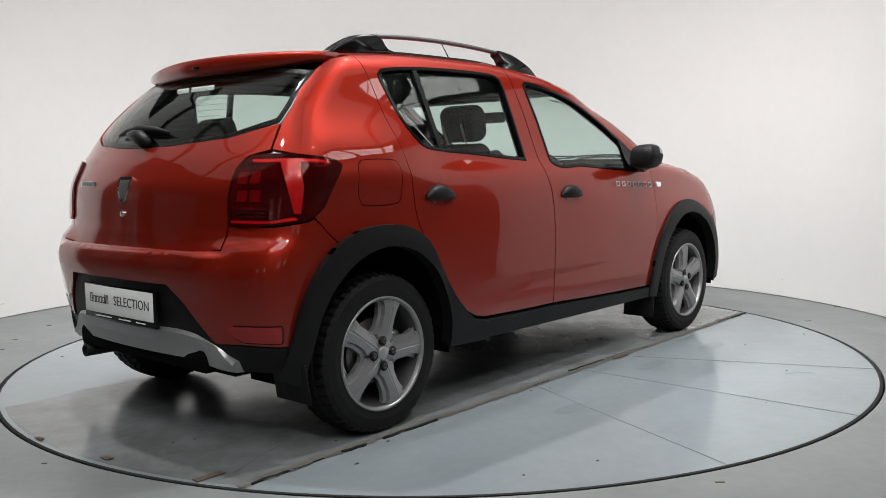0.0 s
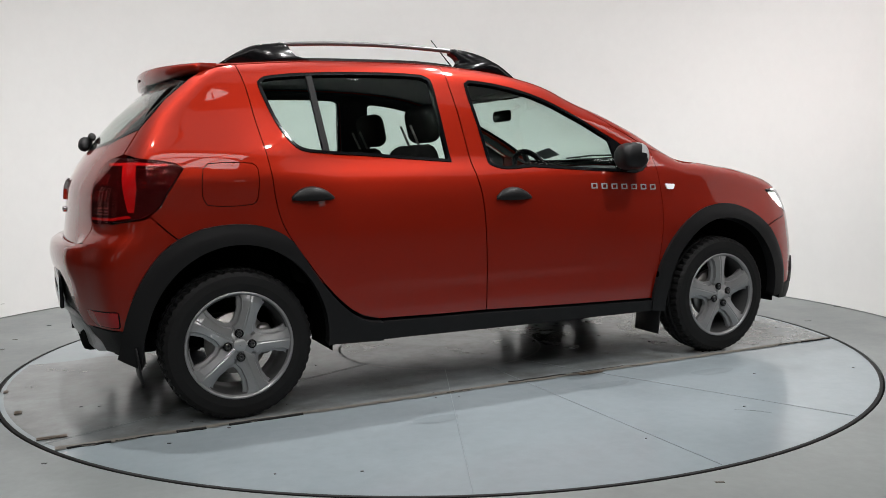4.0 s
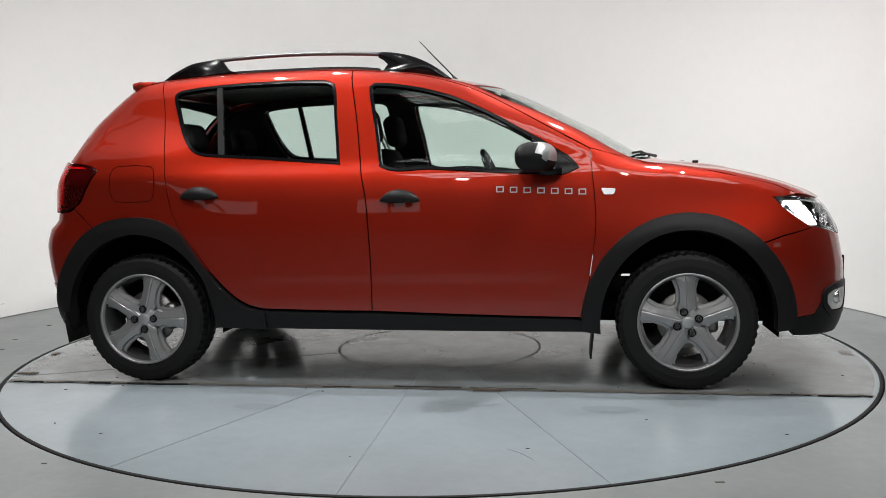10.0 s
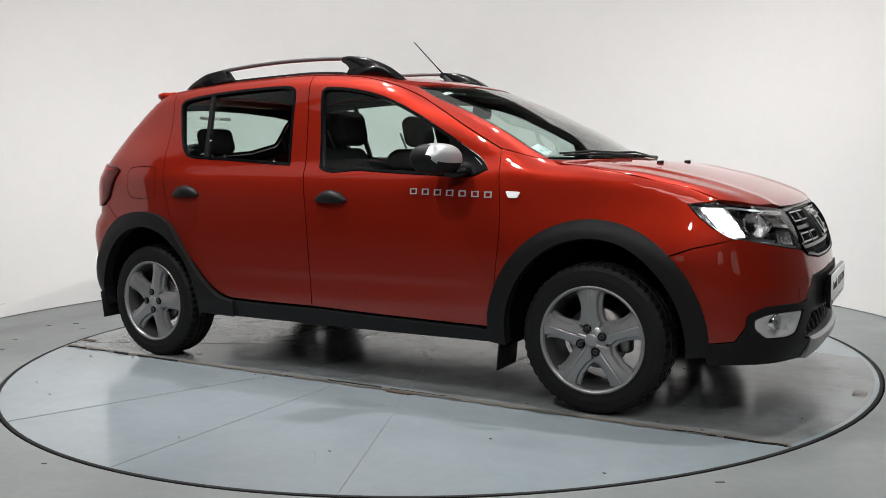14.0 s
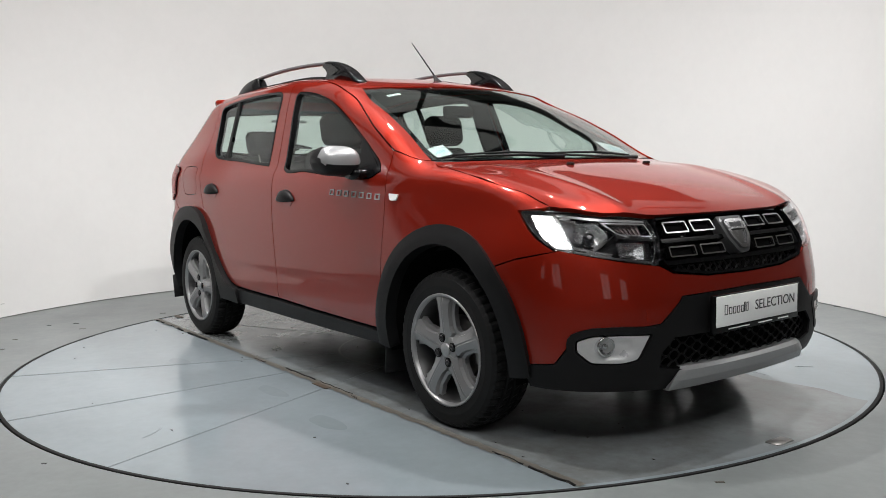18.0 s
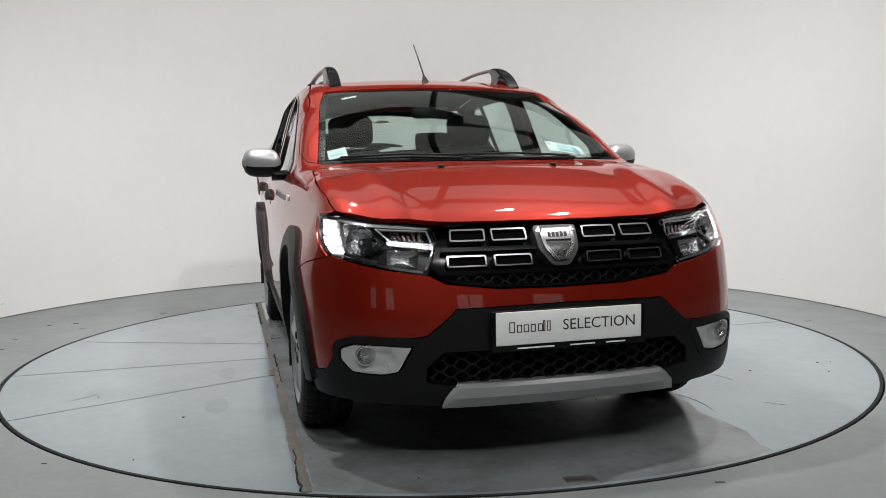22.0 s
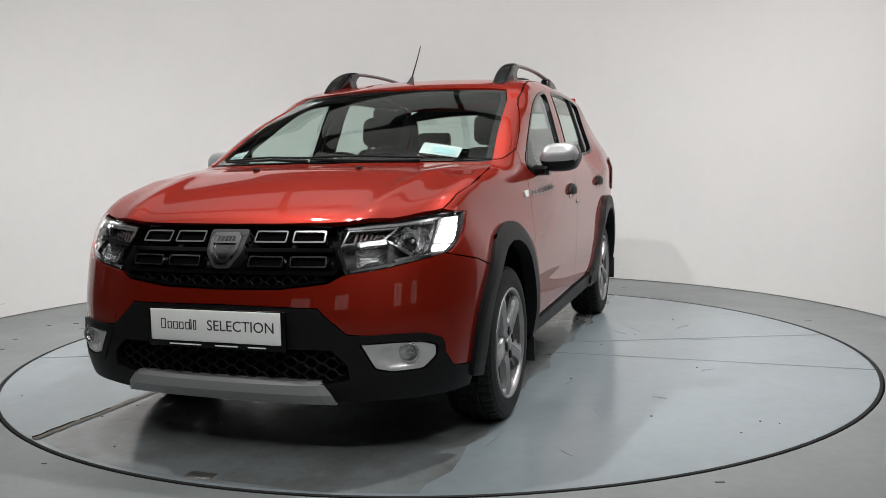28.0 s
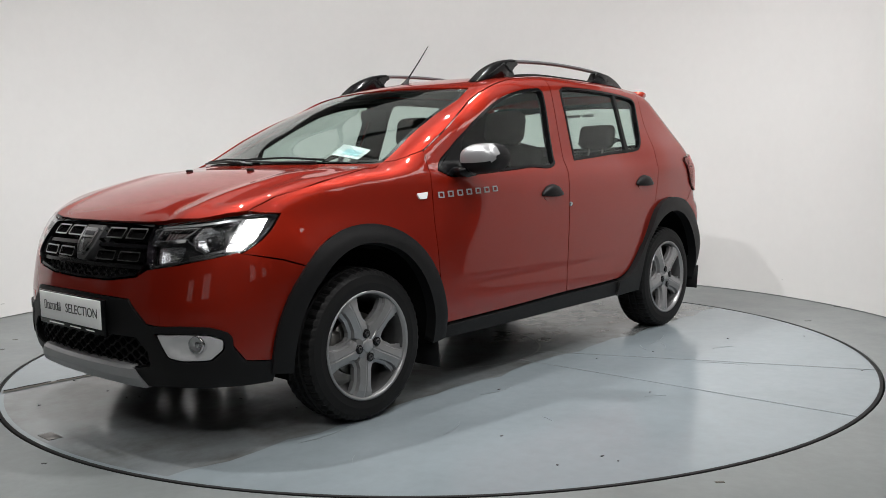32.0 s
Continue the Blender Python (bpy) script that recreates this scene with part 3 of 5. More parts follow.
def bowl_skin(rings):
    """An open bowl: sides and a back, no front."""
    v, f = loft(rings, caps=False)
    k = len(rings[0])
    return v, f + [tuple(range((len(rings) - 1) * k, len(rings) * k))]


# main reflector: a faceted bowl, open to the front, with a dark bulb cap
BOWL = [(1.871, .712, .769), (1.865, .691, .820), (1.902, .629, .826), (1.944, .605, .780), (1.946, .637, .733), (1.905, .692, .733)]
bowl_line = rounded(half_flat("nose", BOWL), .012)
centre = np.mean(np.array(bowl_line), 0)
rings = []
for k, (shrink, lift) in enumerate(((1.0, -.012), (.98, -.022), (.86, -.034), (.66, -.043), (.44, -.048), (.24, -.050))):
    q = [tuple(centre + (np.array(c) - centre) * shrink * (1 + .05 * (k % 2) * (-1) ** i)) for i, c in enumerate(bowl_line)]
    p, n = onto("nose", q)
    rings.append([tuple(a) for a in p + n * lift])
sided("reflector", mesh("reflector", *bowl_skin(rings), REFLECT, False), "faceted bright reflector", headlamps)
p, n = onto("nose", [tuple(centre)])
for s_, r_, lf, mt in ((1.0, .021, -.040, GLOSS_BLACK), (1.0, .008, -.022, BRIGHT)):
    c = p[0] + n[0] * lf
    v, f = lathe([(.05, -1), (.7, -.7), (1, 0), (.8, .6), (.05, .9)], 14, "x")
    sided("bulb", mesh("bulb", [tuple(c + np.array(a) * r_) for a in v], f, mt), "dark bulb cap" if mt is GLOSS_BLACK else "", headlamps)
# second, smaller reflector low beside the grille
LOW = rounded(half_flat("nose", [(1.968, .592, .755), (1.987, .533, .752), (2.001, .478, .748), (2.016, .490, .688), (1.984, .590, .700)]), .010)
centre = np.mean(np.array(LOW), 0)
rings = []
for shrink, lift in ((1.0, -.016), (.96, -.026), (.75, -.036), (.45, -.044), (.2, -.046)):
    p, n = onto("nose", [tuple(centre + (np.array(c) - centre) * shrink) for c in LOW])
    rings.append([tuple(a) for a in p + n * lift])
sided("reflector", mesh("reflector", *bowl_skin(rings), material("second_reflector", (.50, .50, .51), .14, 1.0, spots=.5, scale=60, bump=.8), False), "faceted second reflector", headlamps)

# grille
grille_line = whole_flat("nose", GRILLE)[1:]
grille = single("grille", patch("grille", "nose", grille_line, GLOSS_BLACK, grid=.03, lift=-.040, depth=-.045, gap=.002), "gloss black grille with chrome-edged slots")


def nose_at(y, z, lift):
    p, n = onto("nose", [flat("nose", (2.0, y, z))])
    return Vector(p[0] + n[0] * lift)


def along(kind, points, lift):
    """Many points set onto the skin at once."""
    p, n = onto(kind, [flat(kind, q) for q in points])
    return [Vector(q) for q in p + n * lift]


def nose_rect(y0, y1, z0, z1, skew=0.0):
    return [flat("nose", (2.0, a, b)) for a, b in ((y0, z0), (y1, z0), (y1 + skew, z1), (y0 + skew, z1))]


for y0, y1, z0, z1 in ((.100, .225, .772, .812), (.247, .372, .772, .812), (.092, .220, .690, .728), (.245, .378, .690, .728)):
    for s in (1, -1):
        ring = rounded(nose_rect(s * y0, s * y1, z0, z1, s * .004), .008)
        me = patch("slot_frame", "nose", ring, BRIGHT, [inset(ring, .0052)], grid=.015, lift=-.004, depth=.025, gap=0)
        part("slot_frame", me, None, grille, "chrome slot edge")
        me = patch("slot_floor", "nose", inset(ring, .007), INNER, grid=.03, lift=-.020, depth=.01, gap=0)
        part("slot_floor", me, None, grille)
for z, w in ((.750, .400), (.826, .39), (.672, .41)):
    ring = nose_rect(-w, w, z - .007, z + .007)
    part("grille_bar", patch("grille_bar", "nose", ring, GLOSS_BLACK, grid=.03, lift=-.010, depth=.03, gap=0), None, grille)


def honeycomb(name, y1, z0, z1, lift, parent, pitch=.056, h=.022):
    rows = int((z1 - z0) / h)
    for r in range(rows):
        z = z0 + h * (r + .5)
        ys = np.arange(-y1, y1, pitch / 4)
        pts = along("nose", [(2.0, y, z + (h * .45 if (i + (2 if r % 2 else 0)) % 4 < 2 else -h * .45)) for i, y in enumerate(ys)], lift)
        part(name, mesh(name, *tube(pts, .0036, 6), MESH), None, parent)


honeycomb("mesh_strand", .36, .622, .668, -.022, grille, h=.019)
shield = [flat("nose", (2.05, y, z)) for y, z in ((-.082, .812), (.082, .812), (.072, .735), (.030, .682), (-.030, .682), (-.072, .735))]
badge = single("badge", patch("badge", "nose", rounded(shield, .012), material("dark_badge_surround", (.06, .06, .062), .35, .3), grid=.02, lift=.004, depth=.05, gap=0), "chrome shield emblem on a black surround")
inner_shield = inset(rounded(shield, .012), .015)
part("emblem_face", patch("emblem_face", "nose", inset(inner_shield, .006), material("grey_emblem_face", (.26, .26, .265), .16, 1.0), grid=.012, lift=.006, depth=.004, gap=0), None, badge)
part("emblem", patch("emblem", "nose", inner_shield, BRIGHT, [inset(inner_shield, .012)], grid=.010, lift=.014, depth=.014, gap=0), None, badge, "chrome shield outline")
part("emblem_band", patch("emblem_band", "nose", nose_rect(-.054, .054, .762, .792), BRIGHT, grid=.012, lift=.013, depth=.010, gap=0), None, badge, "polished band")
for k in range(5):
    part("band_mark", patch("band_mark", "nose", nose_rect(-.033 + .0145 * k, -.023 + .0145 * k, .770, .784), INK, grid=.02, lift=.0145, depth=.002, gap=0), None, badge)
part("grille_lip", patch("grille_lip", "nose", [flat("nose", (2.07, y, z)) for y, z in ((-.40, .642), (-.23, .620), (0, .616), (.23, .620), (.40, .642), (.39, .652), (.23, .630), (0, .626), (-.23, .630), (-.39, .652))], GLOSS_BLACK, grid=.02, lift=.002, depth=.03, gap=0), None, grille, "black lip under the grille")

lower_grille = single("lower_grille", patch("lower_grille", "nose", lower_hole, INNER, grid=.04, lift=-.050, depth=-.05, gap=.0), "black honeycomb lower grille")
honeycomb("mesh_strand", .45, .300, .405, -.020, lower_grille, pitch=.072, h=.021)
single("nose_core", patch("nose_core", "nose", [flat("nose", p) for p in ((1.75, -.75, .27), (2.05, -.3, .26), (2.05, .3, .26), (1.75, .75, .27), (1.75, .72, .80), (1.9, .3, .795), (1.9, -.3, .795), (1.75, -.72, .80))], INNER, grid=.06, lift=-.11, depth=.02))

# fog lamps
fog_mesh = patch("fog_surround", "nose", fog_r, PEARL, grid=.015, lift=.004, depth=.03, gap=.009,
                 wave=lambda x, y, z: -.012 * (1 - step(np.hypot((np.abs(y) - .632) / .078, (z - .392) / .043), .55, 1.0)))
fogs = sided("fog_surround", fog_mesh, "silver fog lamp surround")
rim_line = rounded(half_flat("nose", FOG), .014)
sided("surround_rim", patch("surround_rim", "nose", inset(rim_line, -.022), BLACK, [inset(rim_line, .003)], grid=.015, lift=.009, depth=.03, gap=0), "", fogs)
c = nose_at(-.676, .402, .000)
v, f = lathe([(.002, .012), (.014, .011), (.025, .006), (.029, 0), (.029, -.012)], 24, "x")
turn = Matrix.Rotation(radians(-14), 3, "Z")
v2 = [tuple(c + turn @ Vector(p)) for p in v]
fog_lens = sided("fog_lamp", mesh("fog_lamp", v2, f, LENS), "round clear fog lamp", fogs)
v, f = lathe([(.028, .004), (.033, .006), (.0345, .000), (.0345, -.03)], 24, "x")
sided("fog_bezel", mesh("fog_bezel", [tuple(c + turn @ Vector(p)) for p in v], f, CHROME), "chrome lamp ring", fogs)
v, f = lathe([(.002, -.002), (.009, -.003), (.010, -.012), (.018, -.010), (.026, -.002), (.028, .001)], 24, "x")
sided("fog_reflector", mesh("fog_reflector", [tuple(c + turn @ Vector(p)) for p in v], f, REFLECT, False), "", fogs)

sided("tow_cover", patch("tow_cover", "nose", half_flat("nose", [(2.040, .529, .521), (2.056, .469, .518), (2.057, .470, .471), (2.041, .530, .474)]), PAINT, grid=.02, lift=.0012, depth=.004, gap=0), "square red tow-eye cover")

# front skid plate: a bent silver bar
rings = []
for i in range(25):
    y = -.415 + .83 * i / 24
    b = nose_at(y, .265, .012)
    end = .5 + .5 * min(1, (.415 - abs(y)) / .05)
    rings.append([(b.x - .035, y, .218), (b.x - .004, y * 1.02, .222), (b.x + .020 * end, y, .258), (b.x + .026 * end, y * .93, .292), (b.x + .012 * end, y * .89, .304), (b.x - .03, y * .88, .304)])
skid = single("skid_plate", mesh("skid_plate", *loft(rings), SILVER, False), "silver skid plate on the lower bumper")
for y in (-.22, 0.0, .22):
    b = nose_at(y, .24, 0)
    part("skid_recess", box(.012, .13, .016, (b.x + .012, y, .229), .004), SILVER, skid)

# number plates
SAYS = "SELECTION"


def writing(text, size, at, turn, mat, name, parent, bold=0.0):
    cu = bpy.data.curves.new(name, "FONT")
    cu.body, cu.size, cu.extrude, cu.offset, cu.resolution_u = text, size, .0006, bold, 3
    tmp = bpy.data.objects.new(name, cu)
    scene.collection.objects.link(tmp)
    me = bpy.data.meshes.new_from_object(tmp.evaluated_get(bpy.context.evaluated_depsgraph_get()))
    bpy.data.objects.remove(tmp)
    me.transform(Matrix.Translation(at) @ turn)
    me.materials.clear()
    me.materials.append(mat)
    return part(name, me, None, parent)


def number_plate(x, z, facing, y0=0.0):
    """White dealer plate in a black holder."""
    s = facing
    holder = fit(part("number_plate", box(.016, .548, .138, (x, y0, z - .009), .004), GLOSS_BLACK, car, "white dealer plate in a black holder"))
    part("plate_face", box(.006, .518, .110, (x + s * .009, y0, z), .002), PLATE, holder)
    turn = Euler((radians(90), 0, radians(90 * s))).to_matrix().to_4x4()
    part_x = x + s * .0125
    writing(SAYS, .052, (part_x, y0 - s * .028, z - .014), turn, INK, "plate_word", holder)
    for i, (w, h) in enumerate(((.020, .036), (.018, .026), (.019, .026), (.018, .026), (.018, .026), (.006, .036), (.011, .034))):
        yy = -.215 + (0, .027, .050, .075, .100, .119, .133)[i] + w / 2
        for dy, dz, bw, bh in ((-w * .4, h / 2, .0032, h), (w * .4, h / 2, .0032, h), (0, h - .0016, w * .8, .0032), (0, .0016, w * .8, .0032)):
            part("plate_bar", box(.0012, bw, bh, (part_x, y0 + s * (yy + dy), z - .014 + dz)), INK, holder)
    for yy, w in ((-.12, .13), (.045, .09), (.165, .07)):
        part("holder_bar", box(.0012, w, .0045, (x + s * .009, y0 + s * yy, z - .067)), PLATE, holder)
    return holder


number_plate(2.118, .489, 1, .003)
number_plate(-1.937, .521, -1, -.014)

# wheel-arch cladding and sills
front_clad = arc(*F_ARCH, .468, .497, 184, -2, 40) + arc(*F_ARCH, .385, .420, -4, 186, 40)
sided("front_arch_trim", patch("front_arch_trim", "side", front_clad, BLACK, grid=.025, lift=.014, depth=.055, gap=0, wave=lambda x, y, z: .008 * step(np.hypot(x - F_ARCH[0], z - F_ARCH[1]), .50, .44)), "black plastic wheel-arch trim")
back_top = [(-1.735, .300), (-1.727, .42), (-1.705, .52), (-1.655, .622), (-1.575, .718), (-1.46, .783), (-1.33, .806), (-1.20, .796), (-1.10, .752), (-1.055, .705), (-1.000, .620), (-.905, .490), (-.805, .394), (-.742, .362), (-.670, .350)]
rear_clad = spline(back_top, .03) + [(-.665, .268), (-.905, .275)] + arc(*R_ARCH, .375, .425, -4, 186, 40)
sided("rear_arch_trim", patch("rear_arch_trim", "side", rear_clad, BLACK, grid=.025, lift=.026, depth=.055, gap=0, wave=lambda x, y, z: .009 * step(np.hypot(x - R_ARCH[0], z - R_ARCH[1]), .52, .45) * step(-x, .95, 1.05)), "black plastic wheel-arch trim")
sided("sill_trim", patch("sill_trim", "side", [(-.672, .349), (-.389, .343), (-.147, .341), (.272, .328), (.83, .315), (.84, .262), (.272, .262), (-.667, .268)], BLACK, grid=.03, lift=.012, depth=.05, gap=0), "black plastic sill trim")

# inside of the flanks, arches and underbody
cabin = [(-1.58, 1.12), (-1.46, 1.33), (-1.36, 1.425), (-1.24, 1.44)] + ROOF_R[2::3] + ROOF_F[1:-2:3] + [(.85, 1.08), (.86, .9), (.84, .5), (.80, .29), (-.70, .30), (-.80, .42), (-1.02, .66), (-1.15, .80), (-1.45, .80), (-1.55, .88), (-1.45, 1.03)]
sided("inner_panel", patch("inner_panel", "side", cabin, TRIM, [inset(WINDOW_F, -.004), inset(WINDOW_R, -.004)], grid=.05, lift=-.036, depth=.01, gap=0), "dark inner trim")
for ax, az in (F_ARCH, R_ARCH):
    pts = arc(ax, az, .40, .445, -8, 188, 24)
    rings = [[(x, y, z) for x, z in pts] for y in (-.815 if ax > 0 else -.805, -.50)]
    v, f = loft(rings, closed=False, caps=False)
    f.append(tuple(range(len(pts) + 4, 2 * len(pts) - 4)))
    sided("arch_liner", mesh("arch_liner", v, f, INNER), "black wheel-arch liner")
single("underbody", part("tmp", box(3.55, .98, .10, (.02, 0, .30), .02), INNER).data, "dark underbody")
bpy.data.objects.remove(bpy.data.objects["tmp"])


def piece(name, bm, mat, label=""):
    return fit(part(name, bm, mat, car, label))


piece("floor_pan", box(1.62, 1.50, .06, (-.02, 0, .325), .01), INNER)
piece("rear_beam", box(.10, 1.0, .08, (-1.29, 0, .29), .03), INNER, "dark rear axle beam")
piece("tow_tray", box(.55, .95, .10, (-1.60, 0, .33), .03), INNER)

# tail: bumper, tailgate, glass, lamps, spoiler
REAR_ARCH = side_points(arc(*R_ARCH, .400, .440, 116, 170, 10))
TG_LOW = [(-1.925, 0, .740), (-1.905, .25, .738), (-1.870, .458, .736), (-1.832, .575, .742)]
TAIL_LAMP = side_points([(-1.489, 1.033), (-1.519, 1.053), (-1.578, 1.064), (-1.650, 1.073)]) + [ (-1.718, .610, 1.072), (-1.755, .575, 1.025), (-1.790, .572, .936), (-1.802, .578, .830), (-1.726, .733, .826), (-1.660, .800, .836)] + side_points([(-1.622, .853), (-1.582, .886), (-1.553, .939)])
RB_TOP = TG_LOW + [(-1.806, .578, .824), (-1.726, .733, .821), (-1.644, .820, .837)] + side_points([(-1.622, .847), (-1.56, .786), (-1.519, .750)])
RB_LOW = [(-1.935, 0, .618), (-1.915, .355, .616), (-1.890, .425, .545), (-1.83, .52, .408), (-1.71, .765, .402), (-1.66, .80, .402)]
rb = whole_flat("tail", RB_TOP + REAR_ARCH + RB_LOW[::-1])
FOG_R = rounded(half_flat("tail", [(-1.836, .545, .474), (-1.73, .764, .478), (-1.722, .752, .418), (-1.79, .625, .418)]), .008)


def tail_shelf(x, y, z):
    """A ledge along the bumper's top, under the tailgate."""
    return .030 * step(.742 - z, .0, .032) * (1 - step(np.abs(y), .50, .66)) * (1 - .6 * step(.70 - z, .0, .16))


single("rear_bumper", patch("rear_bumper", "tail", rb, PAINT, grid=.022, gap=.001, wave=tail_shelf), "red upper skin of the rear bumper")
reflectors = sided("rear_reflector", patch("rear_reflector", "tail", inset(FOG_R, -.004), GLOSS_BLACK, grid=.02, lift=.0015, depth=.012, gap=0), "dark red rear reflector in a black edge")
sided("reflector_lens", patch("reflector_lens", "tail", FOG_R, RED_BRIGHT, grid=.02, lift=.004, depth=.006, gap=0), "", reflectors)
rb_edge = [(-1.69, .80, .31), (-1.75, .70, .300), (-1.84, .45, .298), (-1.87, 0, .300)]
single("rear_lower_bumper", patch("rear_lower_bumper", "tail", whole_flat("tail", RB_LOW + rb_edge), BLACK, grid=.03, lift=.004, depth=.04), "black textured lower rear bumper")


def tail_at(y, z, lift):
    p, n = onto("tail", [flat("tail", (-1.9, y, z))])
    return Vector(p[0] + n[0] * lift)


rings = []
for i in range(33):
    y = -.60 + 1.2 * i / 32
    drop = .075 * step(np.array(abs(y)), .36, .56)
    b0, b1 = tail_at(y, .355 - drop * .6, .012), tail_at(y, .435 - drop * 1.3, .012)
    thick = .35 + .65 * (1 - float(step(np.array(abs(y)), .5, .6)))
    z0, z1 = .335 - drop * .45, .335 - drop * .45 + .110 * thick
    rings.append([(b0.x + .03, y, z0 - .004), (b0.x - .006, y, z0), (b0.x - .016, y, z0 + (z1 - z0) * .45), (b1.x - .010, y, z1 - .012), (b1.x - .002, y, z1), (b1.x + .03, y, z1)])
single("rear_skid_plate", mesh("rear_skid_plate", *loft(rings), SILVER, False), "silver rear skid plate")

GLASS_LOW = [(-1.795, 0, 1.118), (-1.786, .193, 1.121), (-1.720, .473, 1.142)] + side_points([(-1.630, 1.195)])
GLASS_SIDE = side_points([(-1.575, 1.258), (-1.521, 1.314), (-1.425, 1.398)])
tg = whole_flat("tail", TG_LOW[:-1] + [(-1.834, .572, .744), (-1.804, .570, .826), (-1.792, .564, .936), (-1.757, .567, 1.025), (-1.722, .600, 1.073)] + side_points([(-1.694, 1.092), (-1.66, 1.145), (-1.630, 1.190)]) + GLASS_LOW[::-1][1:])


def tailgate_form(x, y, z):
    """The gate draws in towards its lower edge."""
    return -.016 * step(.80 - z, .0, .065) * (1 - step(np.abs(y), .45, .60))


tailgate = single("tailgate", patch("tailgate", "tail", tg, PAINT, grid=.022, gap=.002, wave=tailgate_form), "red tailgate")
rg = whole_flat("tail", GLASS_LOW + GLASS_SIDE + [(-1.50, .45, 1.425), (-1.52, .2, 1.44), (-1.525, 0, 1.442)])
rear_glass = fit(part("rear_glass", patch("rear_glass", "tail", rg, DARK_GLASS, grid=.05, lift=-.003, depth=.004, gap=.002, solid=True), None, car, "tinted rear window with heating lines"))
rear_glass.visible_shadow = False
part("glass_band", patch("glass_band", "tail", rg, GLOSS_BLACK, [inset(rg, .020)], grid=.03, lift=-.006, depth=.003, gap=0), None, rear_glass, "black printed border")
for i in range(9):
    z = 1.165 + .024 * i
    w = .50
    pts = along("tail", [(-1.9, -w + 2 * w * k / 16, z) for k in range(17)], -.009)
    part("heating_line", mesh("heating_line", *tube(pts, .0007, 4), INK), None, rear_glass)
for k in range(12):
    y = -.20 + .034 * k
    a = tail_at(y, 1.365, -.009)
    part("glass_bar", box(.002, .024, .020, a), PLATE, rear_glass, "white lettering strip") if k != 7 else None
# roof spoiler
rings = []
for i in range(33):
    y = -.615 + 1.23 * i / 32
    k = abs(y) / .615
    lead = -1.28 - .02 * k
    trail = -1.542 + .150 * k ** 2.2
    zt = float(top(np.array([trail + .10]), np.array([y]))[0])
    edge = .070 * (1 - .6 * k ** 3)
    r0 = float(top(np.array([lead]), np.array([y]))[0])
    rings.append([(lead, y, r0 + .001), (lead - .06, y, float(top(np.array([lead - .06]), np.array([y]))[0]) + .006), (trail + .05, y, zt + .004), (trail + .008, y, zt - .004), (trail, y, zt - .012), (trail + .004, y, zt - edge), (trail + .02, y, zt - edge - .006), (lead - .02, y, r0 - .05)])
spoiler = single("roof_spoiler", mesh("roof_spoiler", *loft(rings), PAINT), "red roof spoiler over the rear window")
part("stop_lamp", box(.010, .045, .012, (-1.541, 0, 1.448), .003), SMOKE, spoiler)
# tail lamps
lamp_t = spline(half_flat("tail", TAIL_LAMP), .02, True)
tails = sided("tail_lamp", patch("tail_lamp", "tail", lamp_t, SMOKE, grid=.025, lift=.006, depth=.05, gap=.003), "dark red smoked tail lamp")


def on_lamp(name, pts, mat, lift, label=""):
    poly = half_flat("tail", pts)
    sided(name, patch(name, "tail", poly, mat, grid=.02, lift=lift, depth=.006, gap=0), label, tails)


on_lamp("lamp_bar", [(-1.672, .718, 1.045), (-1.660, .738, .960), (-1.662, .765, .868), (-1.650, .782, .866), (-1.625, .775, .960), (-1.635, .765, 1.045)], RED_BRIGHT, .0085, "bright red light bar")
on_lamp("lamp_edge", [(-1.795, .585, .836), (-1.726, .730, .834), (-1.670, .790, .846), (-1.680, .782, .856), (-1.728, .722, .844), (-1.795, .590, .846)], RED_BRIGHT, .0085)
on_lamp("lamp_outline", [(-1.56, .825, 1.048), (-1.63, .77, 1.056), (-1.715, .62, 1.055), (-1.712, .625, 1.045), (-1.625, .775, 1.045), (-1.555, .832, 1.040)], RED_BRIGHT, .0085)
for yy0, yy1, z0, z1 in ((.592, .638, .972, 1.012), (.652, .700, .972, 1.012), (.590, .636, .910, .950), (.650, .700, .910, .950)):
    poly = rounded([flat("tail", (-1.76, -yy0, z0)), flat("tail", (-1.76, -yy1, z0)), flat("tail", (-1.75, -yy1, z1)), flat("tail", (-1.75, -yy0, z1))], .006)
    sided("lamp_cell", patch("lamp_cell", "tail", poly, RED_LENS, grid=.02, lift=.0085, depth=.006, gap=0), "dark red lamp cell", tails)
for z in (.856, .868, .880):
    poly = [flat("tail", (-1.78, -.60, z)), flat("tail", (-1.74, -.71, z)), flat("tail", (-1.74, -.71, z + .006)), flat("tail", (-1.78, -.60, z + .006))]
    sided("lamp_rib", patch("lamp_rib", "tail", poly, BULB, grid=.02, lift=.0085, depth=.006, gap=0), "clear reversing strip", tails)
lens = patch("lamp_lens", "tail", inset(lamp_t, .004), RED_CLEAR, grid=.03, lift=.012, depth=.003, gap=0, solid=True)
for o in sided("lamp_lens", lens, "clear red outer lens", tails):
    o.visible_shadow = False
